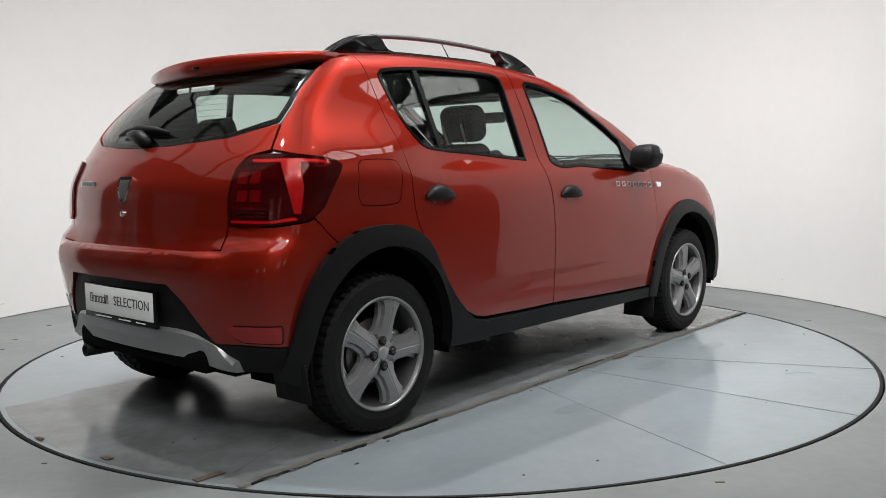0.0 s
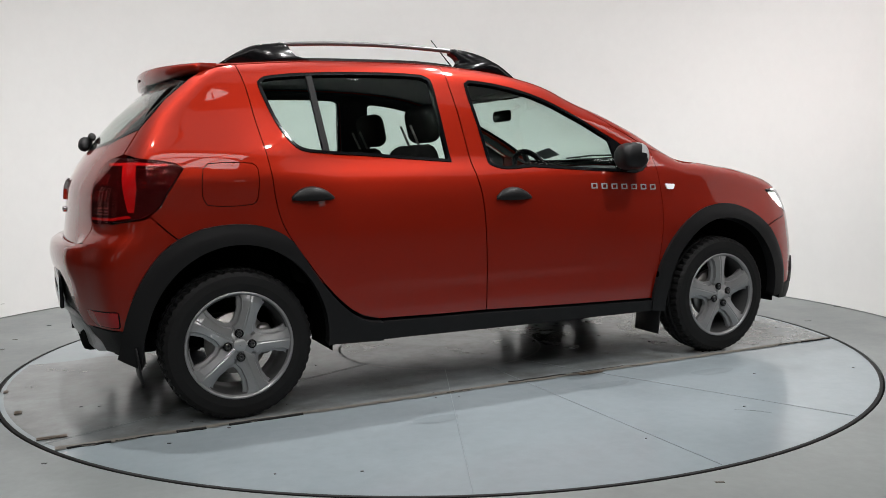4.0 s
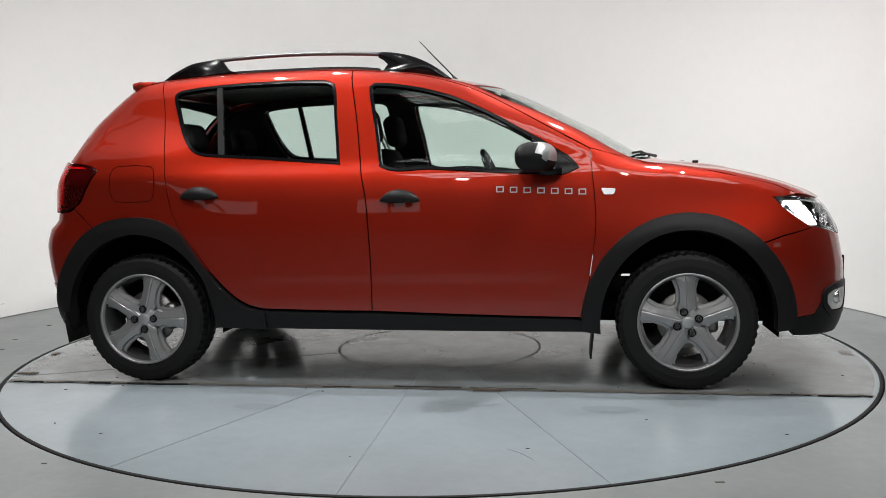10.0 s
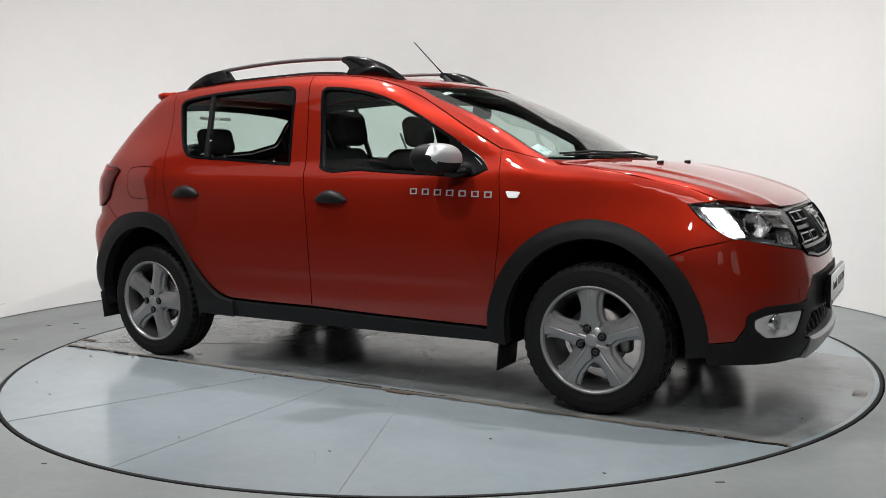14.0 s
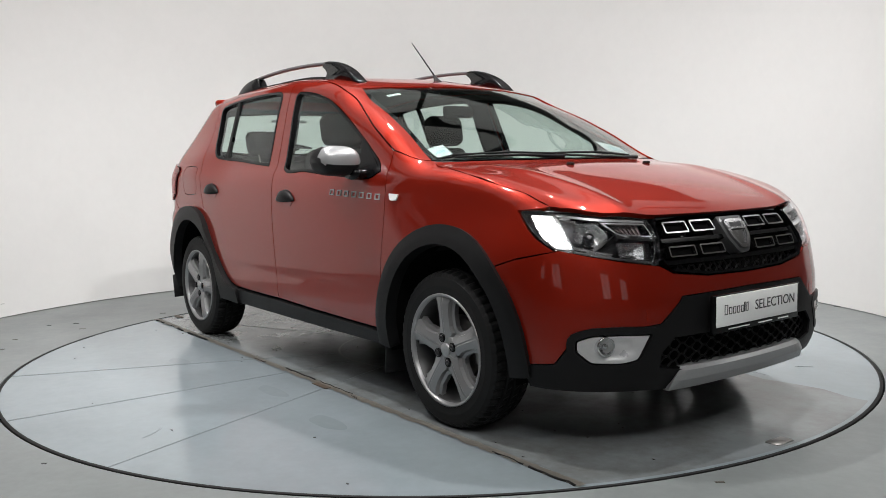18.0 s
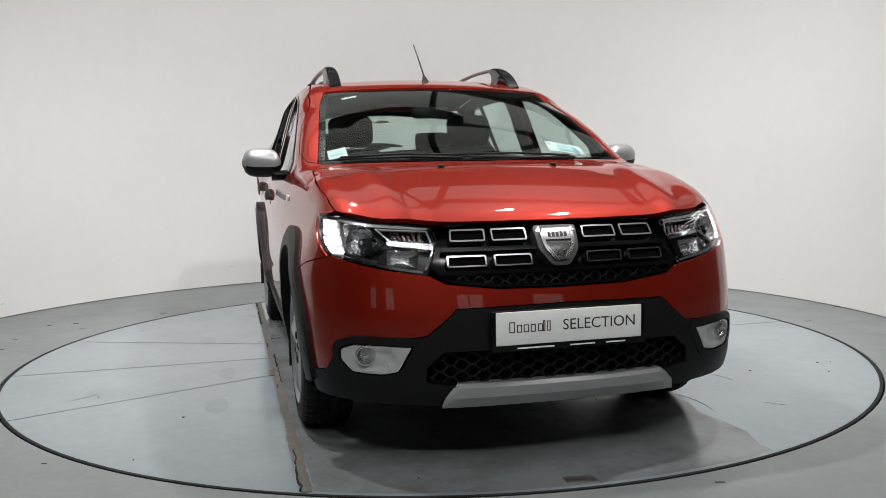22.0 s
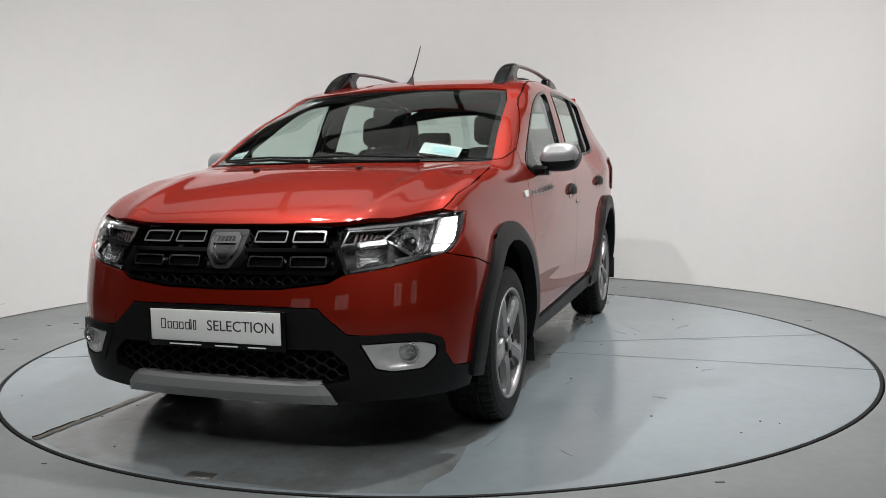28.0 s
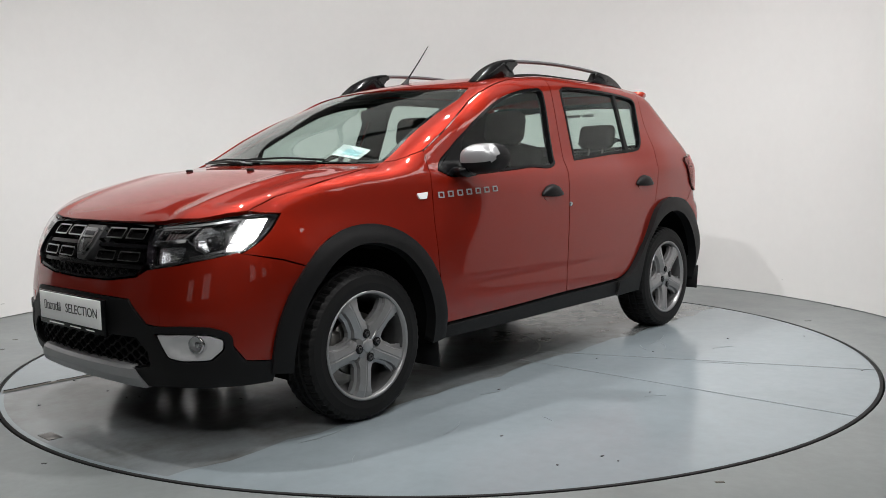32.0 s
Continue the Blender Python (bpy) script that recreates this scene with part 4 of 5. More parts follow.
# tailgate fittings
shield = [flat("tail", (-1.89, y, z)) for y, z in ((-.050, 1.000), (.050, 1.000), (.044, .950), (.018, .905), (-.018, .905), (-.044, .950))]
tb = single("rear_badge", patch("rear_badge", "tail", rounded(shield, .008), CHROME, grid=.02, lift=.012, depth=.016, gap=0), "chrome shield emblem")
part("emblem_face", patch("emblem_face", "tail", inset(rounded(shield, .008), .012), STEEL, grid=.02, lift=.013, depth=.002, gap=0), None, tb)
v, f = lathe([(.002, -.014), (.010, -.014), (.013, -.010), (.013, .004)], 18, "x", tuple(tail_at(0, .862, .0)))
single("tailgate_lock", mesh("tailgate_lock", v, f, CHROME), "round chrome lock")
for k in range(7):
    a = tail_at(.30 + .030 * k, .975, .004)
    b = piece("model_mark", box(.006, .019, .022, a, .002), CHROME, "small chrome letter-shaped mark")
tail_frame = inset(spline(rg, .04, True), -.055)
single("tail_lining", patch("tail_lining", "tail", tail_frame, TRIM, [inset(rg, .016)], grid=.05, lift=-.030, depth=.01, gap=0), "dark lining round the rear window")
# rear wiper
pts = [tail_at(-.05, 1.128, .012), tail_at(-.01, 1.134, .022), tail_at(.05, 1.148, .024), tail_at(.13, 1.160, .020), tail_at(.20, 1.168, .016)]
wiper = single("rear_wiper", mesh("rear_wiper", *tube(pts, (.012, .026, .030, .022, .012), 12), BLACK), "black rear wiper")
pts = [tail_at(-.16, 1.166, .012), tail_at(-.04, 1.178, .016), tail_at(.10, 1.184, .018), tail_at(.22, 1.180, .016), tail_at(.32, 1.170, .012)]
part("wiper_blade", mesh("wiper_blade", *tube(pts, (.006, .014, .018, .014, .006), 8), RUBBER), None, wiper)
# exhaust
v, f = lathe([(.026, 0), (.026, -.18), (.022, -.18), (.022, 0)], 18, "x", (-1.70, .42, .262))
single("exhaust_pipe", mesh("exhaust_pipe", v, f, BLACK), "dark exhaust pipe")

# door handles
for name, doors, cx, cz in (("front", front_door, .000, .884), ("rear", rear_door, -.970, .912)):
    rings = []
    for i in range(15):
        t = i / 14
        x = cx - .092 + .184 * t
        y0 = -float(onto("side", [(x, cz)])[0][0][1] * -1)
        h = .066 * math.sin(math.pi * min(max(t, .02), .98)) ** .55 * (1 - .12 * t)
        out = .006 + .024 * math.sin(math.pi * min(max(t, .03), .97)) ** .6
        zb = cz - .018 - .006 * math.sin(math.pi * t)
        rings.append([(x, y0 + .004, zb), (x, y0 - out * .8, zb), (x, y0 - out, zb + h * .15), (x, y0 - out, zb + h * .55), (x, y0 - out * .6, zb + h * .9), (x, y0 + .004, zb + h)])
    sided("door_handle", mesh("door_handle", *loft(rings), BLACK), "black plastic door handle", doors)
    cup = arc(cx + .010, cz - .020, .066, .030, 0, 360, 24)[:-1]
    sided("handle_cup", patch("handle_cup", "side", cup, PAINT, grid=.012, lift=.003, depth=.006, gap=0, wave=lambda x, y, z: -.004 * np.exp(-((x - cx) / .05) ** 2)), "", doors)
p = onto("side", [(-.165, .815)])[0][0]
v, f = lathe([(.002, .008), (.010, .008), (.012, .004), (.012, -.01)], 16, "y", (p[0], -p[1], p[2]))
part("door_lock", mesh("door_lock", v, f, CHROME), None, front_door[1], "round chrome lock")

# side marks, indicators
for k in range(7):
    x = .461 + .0615 * k
    z = .914 - .0026 * k
    w = .017
    poly = [(x - w, z - .013), (x + w, z - .013), (x + w, z + .013), (x - w, z + .013)]
    hole = [(x - w + .005, z - .0085), (x + w - .005, z - .0085), (x + w - .005, z + .0085), (x - w + .005, z + .0085)]
    me = patch("door_mark", "side", poly, material("silver_lettering", (.36, .36, .36), .4, .3) if k == 0 else bpy.data.materials["silver_lettering"], [hole], grid=.012, lift=.004, depth=.005, gap=0)
    sided("door_mark", me, "silver letter-shaped mark", front_door)
rep = rounded([(.912, .913), (.978, .909), (.968, .884), (.925, .884)], .008)
sided("side_indicator", patch("side_indicator", "side", rep, PLATE, grid=.02, lift=.006, depth=.010, gap=0), "small clear side indicator")

# mirrors
rings = []
for i in range(13):
    t = i / 12
    y = -.826 - .172 * t
    k = (1 - abs(2 * t - 1) ** 3.2) ** .45 if 0 < t < 1 else .12
    cx, cz = .655 - .045 * t, 1.052 + .006 * t
    ax, az = .075 * (.55 + .45 * k), .060 * k + .006
    rings.append([(cx + ax * math.copysign(abs(math.cos(q)) ** .75, math.cos(q)) - (.012 if math.cos(q) < 0 else 0), y, cz + az * math.copysign(abs(math.sin(q)) ** .8, math.sin(q))) for q in [2 * math.pi * j / 28 for j in range(28)]])
v, f = loft(rings)
front_of = lambda q: sum(v[i][2] for i in q) / len(q) > 1.040 and sum(v[i][0] for i in q) / len(q) > .628
cap = [q for q in f if front_of(q)]
low = [q for q in f if not front_of(q)]
mirrors = sided("door_mirror", mesh("door_mirror", v, low, BLACK), "door mirror with a silver cap")
sided("mirror_cap", mesh("mirror_cap", [(.655 + (a - .655) * 1.01, b, c + .001) for a, b, c in v], cap, SILVER), "satin silver cap", mirrors)
gl = [(.570, y, z) for y, z in ((-.856, 1.005), (-.971, 1.010), (-.986, 1.05), (-.971, 1.098), (-.861, 1.098), (-.846, 1.05))]
n = len(gl)
sided("mirror_glass", mesh("mirror_glass", gl + [(x + .02, y, z) for x, y, z in gl], [tuple(range(n))] + [(i, (i + 1) % n, (i + 1) % n + n, i + n) for i in range(n)], CHROME, False), "mirror glass", mirrors)
sided("mirror_arm", mesh("mirror_arm", *loft([[(.64 + .10 * q, y, 1.0 + .035 * w) for q, w in ((0, -.6), (.5, -.8), (1, -.4), (1, .3), (.5, .6), (0, .4))] for y in (-.765, -.80, -.85, -.87)]), GLOSS_BLACK), "", mirrors)

# roof rails

def roof_rails(yb):
    """Two black feet, a grey bar and a base strip on each side of the roof."""
    roof_z = lambda x: float(top(np.array([x]), np.array([yb]))[0]) - .004
    podf = [(.215, roof_z(.215)), (.14, 1.502), (.06, 1.548), (-.03, 1.578), (-.125, 1.592), (-.150, 1.590), (-.150, 1.572), (-.125, 1.556), (-.105, 1.530), (-.125, roof_z(-.125) + .006), (-.20, roof_z(-.2) + .004), (-.20, roof_z(-.20)), (0, roof_z(0))]
    podr = [(-1.275, roof_z(-1.275)), (-1.20, 1.528), (-1.12, 1.566), (-1.03, 1.580), (-.985, 1.583), (-.962, 1.572), (-.945, 1.545), (-.93, 1.528), (-.87, roof_z(-.87) + .006), (-.87, roof_z(-.87)), (-1.1, roof_z(-1.1))]
    rail = None
    for nm, poly in (("rail_foot", podf), ("rail_foot", podr)):
        q = spline(poly, .03, True)
        rings = [[(x, yb + d, 1.52 + (z - 1.52) * k if z > 1.52 else z) for x, z in q] for d, k in ((.026, .86), (.020, .97), (.008, 1.0), (-.010, 1.0), (-.022, .95), (-.030, .80))]
        v, f = loft(rings)
        me = mesh(nm, v, f, GLOSS_BLACK)
        if rail is None:
            rails = sided("roof_rail", me, "black roof rail with a grey bar")
            rail = rails
        else:
            sided(nm, me, "", rail)
    xs = np.linspace(-.10, -1.0, 20)
    bar = []
    for x in xs:
        z = 1.578 + .018 * (1 - ((x + .55) / .45) ** 2)
        bar.append([(x, yb + .016 * math.cos(q), z + .010 * math.sin(q)) for q in [2 * math.pi * j / 10 for j in range(10)]])
    sided("rail_bar", mesh("rail_bar", *loft(bar), material("grey_rail_paint", (.12, .12, .125), .3, .3, coat=.4)), "dark grey rail bar", rail)
    strip_ = []
    for x in np.linspace(-.15, -.92, 16):
        z = roof_z(x)
        strip_.append([(x, yb - .028, z - .004), (x, yb + .026, z - .006), (x, yb + .022, z + .012), (x, yb - .024, z + .014)])
    sided("rail_base", mesh("rail_base", *loft(strip_), BLACK, False), "", rail)


roof_rails(-.490)

# aerial
v, f = lathe([(.002, .046), (.008, .044), (.016, .020), (.028, 0), (.028, -.02)], 20, "z", (.195, -.006, 1.470))
aerial = single("aerial", mesh("aerial", [(x - (z - 1.47) * .9 * (z > 1.47), y, z) for x, y, z in v], f, BLACK), "thin black roof aerial")
part("aerial_rod", mesh("aerial_rod", *tube([(.160, -.006, 1.510), (.06, -.012, 1.615), (-.025, -.020, 1.706)], (.0042, .0034, .0026), 8), BLACK), None, aerial)

# washer jets and windscreen wipers
for y in (-.245, .235):
    z = float(top(np.array([1.41]), np.array([y]))[0])
    piece("washer_jet", box(.030, .022, .014, (1.408, y, z + .005), .005), BLACK, "small black washer jet")


def screen_at(x, y, lift):
    p, n = onto("top", [(x, y)])
    return Vector(p[0] + n[0] * lift)


for a, b, c in (((1.225, -.10), (1.165, -.30), (1.085, -.60)), ((1.195, .42), (1.225, .20), (1.190, -.10))):
    w = single("front_wiper", mesh("front_wiper", *tube([screen_at(*a, .010), screen_at(*b, .009), screen_at(*c, .008)], (.009, .006, .004), 8), BLACK), "black windscreen wiper")
    m = ((a[0] + c[0]) / 2 - .03, (a[1] + c[1]) / 2)
    part("wiper_blade", mesh("wiper_blade", *tube([screen_at(a[0] - .05, a[1], .008), screen_at(*m, .010), screen_at(c[0] - .02, c[1], .008)], .005, 6), RUBBER), None, w)

# mud flaps
for x, y, z, h, lean in ((.875, .738, .235, .20, 6), (-1.690, .742, .265, .15, -8)):
    bm = box(.008, .19, h, (0, 0, 0), .002, 1, Matrix.Rotation(radians(lean), 4, "Y"))
    bmesh.ops.translate(bm, vec=(x, -y, z), verts=bm.verts)
    me = bpy.data.meshes.new("mud_flap")
    bm.to_mesh(me)
    bm.free()
    me.materials.append(BLACK)
    sided("mud_flap", me, "black rubber mud flap")

# wheels
TYRE_R = .314


def tyre_mesh():
    n = 150
    v, f = [], []
    for i in range(n):
        a = 2 * math.pi * i / n
        notch = .010 if i % 3 == 0 else 0.0
        prof = [(.214, -.004), (.226, .004), (.254, .007), (.286, .003), (.304 - notch * .4, -.008), (TYRE_R - .004 - notch, -.024), (TYRE_R - .001 - notch, -.046), (TYRE_R - .009, -.050), (TYRE_R - .009, -.056), (TYRE_R, -.060), (TYRE_R - notch * .5, -.086), (TYRE_R - .009, -.090), (TYRE_R - .009, -.098), (TYRE_R, -.102), (TYRE_R - notch * .5, -.128), (TYRE_R - .009, -.132), (TYRE_R - .009, -.140), (TYRE_R - notch, -.145), (TYRE_R - .006 - notch, -.170), (.298, -.186), (.25, -.194), (.214, -.186)]
        k = len(prof)
        for r, h in prof:
            v.append((r * math.cos(a), -h - .0, r * math.sin(a)))
    for i in range(n):
        j = (i + 1) % n
        for q in range(k - 1):
            f.append((i * k + q, j * k + q, j * k + q + 1, i * k + q + 1))
    return v, f


def rim_parts(phase):
    """Barrel, five broad spokes with a groove down each, hub, cap and four bolts; outer face at y = 0, towards -y."""
    out = []
    v, f = lathe([(.2235, .000), (.2235, -.006), (.217, -.008), (.212, -.003), (.208, .010)], 72, "y")
    out.append(("rim", v, f, ALLOY))
    # barrel coloured darker than the rim for the shade behind the spokes
    v, f = lathe([(.208, .010), (.200, .030), (.192, .075), (.192, .175), (.214, .185)], 72, "y")
    out.append(("rim_barrel", v, f, SHADED_BARREL))
    for s in range(5):
        a = radians(phase + 72 * s)
        rings = []
        for r, w, d in ((.026, .024, .006), (.068, .062, .004), (.094, .047, .001), (.146, .045, -.003), (.184, .056, -.003), (.214, .084, .004)):
            rin = []
            for q, h in ((-1, .045), (-1, .024), (-.72, .020), (-.64, .004), (-.56, .003), (-.10, -.004), (0, -.0015), (.10, -.004), (.56, .003), (.64, .004), (.72, .020), (1, .024), (1, .045)):
                t = w * q
                rin.append((r * math.cos(a) - t * math.sin(a), d + h, r * math.sin(a) + t * math.cos(a)))
            rings.append(rin)
        v, f = loft(rings)
        out.append(("spoke", v, f, ALLOY))
    v, f = lathe([(.002, .006), (.058, .006), (.062, .012), (.064, .034)], 30, "y")
    out.append(("hub_plate", v, f, ALLOY))
    v, f = lathe([(.002, -.003), (.024, -.002), (.027, .001), (.028, .010)], 24, "y")
    out.append(("hub_cap", v, f, SILVER))
    for s in range(4):
        a = radians(phase + 18 + 90 * s)
        v, f = lathe([(.002, .002), (.005, .000), (.0065, -.006), (.0085, -.006), (.0100, -.002), (.0100, .006)], 12, "y", (.050 * math.cos(a), 0, .050 * math.sin(a)))
        out.append(("wheel_bolt", v, f, INK))
        v, f = lathe([(.012, -.0035), (.0185, -.0015), (.0185, .006)], 16, "y", (.050 * math.cos(a), 0, .050 * math.sin(a)))
        out.append(("bolt_seat", v, f, GLOSS_BLACK))
    return out


TY = tyre_mesh()
for name, x, s, phase in (("wheel", 1.2945, -1, 93), ("wheel", -1.2945, -1, 74), ("wheel", 1.2945, 1, 62), ("wheel", -1.2945, 1, 60)):
    def place(v):
        return [(x + a, s * ((.830 if x > 0 else .815) - b), .306 + c) for a, b, c in v]

    def fix(f):
        return f if s < 0 else [tuple(reversed(q)) for q in f]

    v, f = lathe([(.05, .070), (.128, .070), (.130, .074), (.130, .092), (.05, .092)], 40, "y")
    hub = single("wheel", mesh("wheel", place(v), fix(f), STEEL), "grey five-spoke alloy wheel with black tyre")
    part("tyre", mesh("tyre", place(TY[0]), fix(TY[1]), RUBBER, False), None, hub, "black tyre with a blocky tread")
    for nm, v, f, mt in rim_parts(phase):
        part(nm, mesh(nm, place(v), fix(f), mt, nm != "spoke"), None, hub)
    part("brake_caliper", box(.06, .07, .13, (x + .115, s * .735, .312), .02), STEEL, hub)

# ---- cabin ----
single("headliner", patch("headliner", "top", roof_line, LINER, grid=.06, lift=-.028, depth=.004, gap=.014), "pale grey roof lining")
rings = []
for i in range(17):
    y = -.70 + 1.4 * i / 16
    hump = .045 * math.exp(-((y + .36) / .17) ** 2)
    rings.append([(1.16, y, .70), (1.14, y, 1.000), (1.00, y, 1.005), (.80, y, .985 + hump * .6), (.66, y, .965 + hump), (.58, y, .90 + hump * .6), (.60, y, .70), (.70, y, .55)])
dash = single("dashboard", mesh("dashboard", *loft(rings), TRIM), "dark grey dashboard")
piece("screen_display", box(.012, .19, .12, (.585, 0, .86), .008), GLOSS_BLACK)
# steering wheel
wheel_m = Matrix.Translation((.42, -.36, .925)) @ Matrix.Rotation(radians(66), 4, "Y")
pts = [tuple(wheel_m @ Vector((.185 * math.cos(2 * math.pi * i / 36), .185 * math.sin(2 * math.pi * i / 36), 0))) for i in range(37)]
steer = single("steering_wheel", mesh("steering_wheel", *tube(pts, .015, 10), GLOSS_BLACK), "black steering wheel")
hubb = box(.13, .15, .05, (0, 0, -.01), .02, 2)
bmesh.ops.transform(hubb, matrix=wheel_m, verts=hubb.verts)
part("wheel_hub", hubb, TRIM, steer)
for a in (0, 180, 90):
    e = Vector((.175 * math.cos(radians(a + 90)), .175 * math.sin(radians(a + 90)), 0))
    part("wheel_spoke", mesh("wheel_spoke", *tube([tuple(wheel_m @ (e * .3)), tuple(wheel_m @ e)], .016, 8), TRIM), None, steer)


def seat(x, y, width, back_h, parent_name="front_seat"):
    base = piece(parent_name, box(.50, width, .15, (x + .22, y, .57), .05, 3), CLOTH, "dark grey cloth seat")
    bk = box(.13, width * .96, back_h, (0, 0, back_h / 2), .055, 3, None)
    for q in bk.verts:
        k = q.co.z / back_h
        q.co.y *= 1 - .22 * max(0, k - .5) / .5
        q.co.x += .018 * math.cos(math.pi * 2 * q.co.y / width) - .018
    bmesh.ops.transform(bk, matrix=Matrix.Translation((x - .02, y, .58)) @ Matrix.Rotation(radians(-17), 4, "Y"), verts=bk.verts)
    part("backrest", bk, CLOTH, base)
    top_c = Matrix.Translation((x - .02, y, .58)) @ Matrix.Rotation(radians(-17), 4, "Y")
    hr = box(.095, .265, .185, (0.005, 0, back_h + .085), .045, 4)
    for q in hr.verts:
        k = (q.co.z - back_h + .005) / .185
        q.co.y *= .88 + .14 * math.sin(math.pi * min(max(k, 0), 1))
    bmesh.ops.transform(hr, matrix=top_c @ Matrix.Rotation(radians(6), 4, "Y"), verts=hr.verts)
    part("headrest", hr, CLOTH, base, "dark padded headrest")
    for d in (-.06, .06):
        part("headrest_post", mesh("headrest_post", *tube([tuple(top_c @ Vector((0, d, back_h - .02))), tuple(top_c @ Vector((-.015, d, back_h + .10)))], .006, 8), STEEL), None, base)
    return base


seat(-.10, -.355, .50, .58)
seat(-.10, .355, .50, .58)
bench = piece("rear_bench", box(.48, 1.24, .15, (-.74, 0, .58), .05, 3), CLOTH, "dark grey cloth rear bench")
bk = box(.13, 1.26, .50, (0, 0, .25), .05, 3, Matrix.Rotation(radians(-20), 4, "Y"))
bmesh.ops.translate(bk, vec=(-.98, 0, .58), verts=bk.verts)
part("backrest", bk, CLOTH, bench)
for y in (-.37, .37):
    hr = box(.085, .25, .150, (0, 0, 0), .04, 4, Matrix.Rotation(radians(-14), 4, "Y"))
    bmesh.ops.translate(hr, vec=(-1.195, y, 1.195), verts=hr.verts)
    part("headrest", hr, CLOTH, bench, "dark padded headrest")
    for d in (-.05, .05):
        part("headrest_post", mesh("headrest_post", *tube([(-1.16, y + d, 1.03), (-1.19, y + d, 1.15)], .006, 8), STEEL), None, bench)
piece("parcel_shelf", box(.42, 1.22, .02, (-1.42, 0, 1.03), .008), TRIM, "dark parcel shelf")
piece("boot_floor", box(.75, 1.1, .30, (-1.45, 0, .55), .03), INNER)
piece("inside_mirror", box(.030, .190, .062, (.40, -.04, 1.300), .02, 3), GLOSS_BLACK, "black interior mirror")
for s in (-1, 1):
    piece("sun_visor", box(.15, .42, .014, (.27, s * .32, 1.395), .006), LINER, "pale sun visor")


def card(name, x0, x1, y0, y1, mat, label, lift=-.016):
    me = patch(name, "top", [(x0, y0), (x0, y1), (x1, y1), (x1, y0)], mat, grid=.04, lift=lift, depth=.001, gap=0)
    ob = part(name, me, None, windscreen, label)
    return ob


card("parking_card", .955, 1.028, -.645, -.563, PAPER, "white card with teal print in the windscreen")
card("card_print", .990, 1.003, -.630, -.580, TEAL, "", -.0145)
card("paper_sheet", .985, 1.066, .365, .545, PAPER, "white printed sheet in the windscreen")
card("sheet_print", 1.010, 1.050, .42, .52, TEAL, "", -.0145)
card("windscreen_label", .425, .450, -.50, -.425, PAPER, "small white windscreen label")


# ---- the room ----
def ring_mesh(name, r0, r1, z, mat, n=128, a0=0.0, a1=2 * math.pi, depth=0.0):
    v, f = [], []
    full = abs(a1 - a0 - 2 * math.pi) < 1e-6
    for i in range(n + (0 if full else 1)):
        a = a0 + (a1 - a0) * i / n
        for r in (r0, r1):
            v.append((r * math.cos(a), r * math.sin(a), z))
    m = len(v)
    for i in range(n):
        q = 2 * i
        f.append((q, q + 1, (q + 3) % m, (q + 2) % m))
    if depth:
        v += [(x, y, zz - depth) for x, y, zz in v]
        for i in range(n):
            q = 2 * i
            a, b, c, d = q, q + 1, (q + 3) % m, (q + 2) % m
            f += [(b, b + m, c + m, c), (d, d + m, a + m, a)]
        if not full:
            f += [(0, m, m + 1, 1), (m - 2, m - 1, 2 * m - 1, 2 * m - 2)]
    return mesh(name, v, f, mat, False)


R, GROUND = 2.268, -.005
floor = tagged(part("floor", ring_mesh("floor", R + .013, 13, GROUND, FLOOR, 160, depth=.08), None), "worn grey painted concrete floor", "floor", kind="structure")
pit = tagged(part("turntable_pit", ring_mesh("turntable_pit", R - .2, R + .2, -.09, GROOVE), None), "dark gap around the turntable", "floor", kind="structure")
WC, WR, WH = (-.22, .178), 3.138, 2.75
v, f = [], []
A0, A1, N = radians(-14), radians(190), 120
for i in range(N + 1):
    a = A0 + (A1 - A0) * i / N
    for r, z in ((WR, 0), (WR, WH), (WR + .12, WH), (WR + .12, 0)):
        v.append((WC[0] + r * math.cos(a), WC[1] + r * math.sin(a), z))
for i in range(N):
    for q in range(4):
        f.append((4 * i + q, 4 * i + 4 + q, 4 * i + 4 + (q + 1) % 4, 4 * i + (q + 1) % 4))
f += [(0, 1, 2, 3), (4 * N + 3, 4 * N + 2, 4 * N + 1, 4 * N)]
wall_me = mesh("wall_curved", v, f, WALL)
for e in wall_me.edges:
    i, j = e.vertices
    e.use_edge_sharp = i % 4 == j % 4 or max(i, j) < 4 or min(i, j) >= 4 * N
tagged(part("wall_curved", wall_me, None), "white curved backdrop wall, slightly scuffed at its foot", "wall", kind="structure")
# unseen hall walls: pale ones bounce fill light, the west one darkens tailgate reflections
for nm, sx, sy, x, y in (("wall_north", 20, .2, 0, 7.6), ("wall_south", 20, .2, 0, -9.6), ("wall_east", .2, 17.2, 9.9, -1), ("wall_west", .2, 17.2, -9.9, -1)):
    tagged(part(nm, box(sx, sy, 6.4, (x, y, 3.2)), DIM if nm == "wall_west" else PALE), "unseen hall wall, clad dark to keep reflections dim" if nm == "wall_west" else "unseen hall wall, clad pale to lend fill light", "wall", kind="structure")
tagged(part("ceiling", box(20, 17.4, .2, (0, -1, 6.5)), CEILING), "grey metal hall roof", "ceiling", kind="structure")

table = tagged(new("turntable"), "round blue-grey painted turntable with scuffs and faint joints", "turntable")
part("table_disc", ring_mesh("table_disc", 0.0, R, GROUND, DISC, 160, depth=.05), None, table)
# flat black ring that paints the gap's darkness onto the edge
part("table_rim", ring_mesh("table_rim", R - .010, R + .005, GROUND + .0012, GROOVE, 160, depth=.05), None, table, "black ring standing in for the dark of the gap")
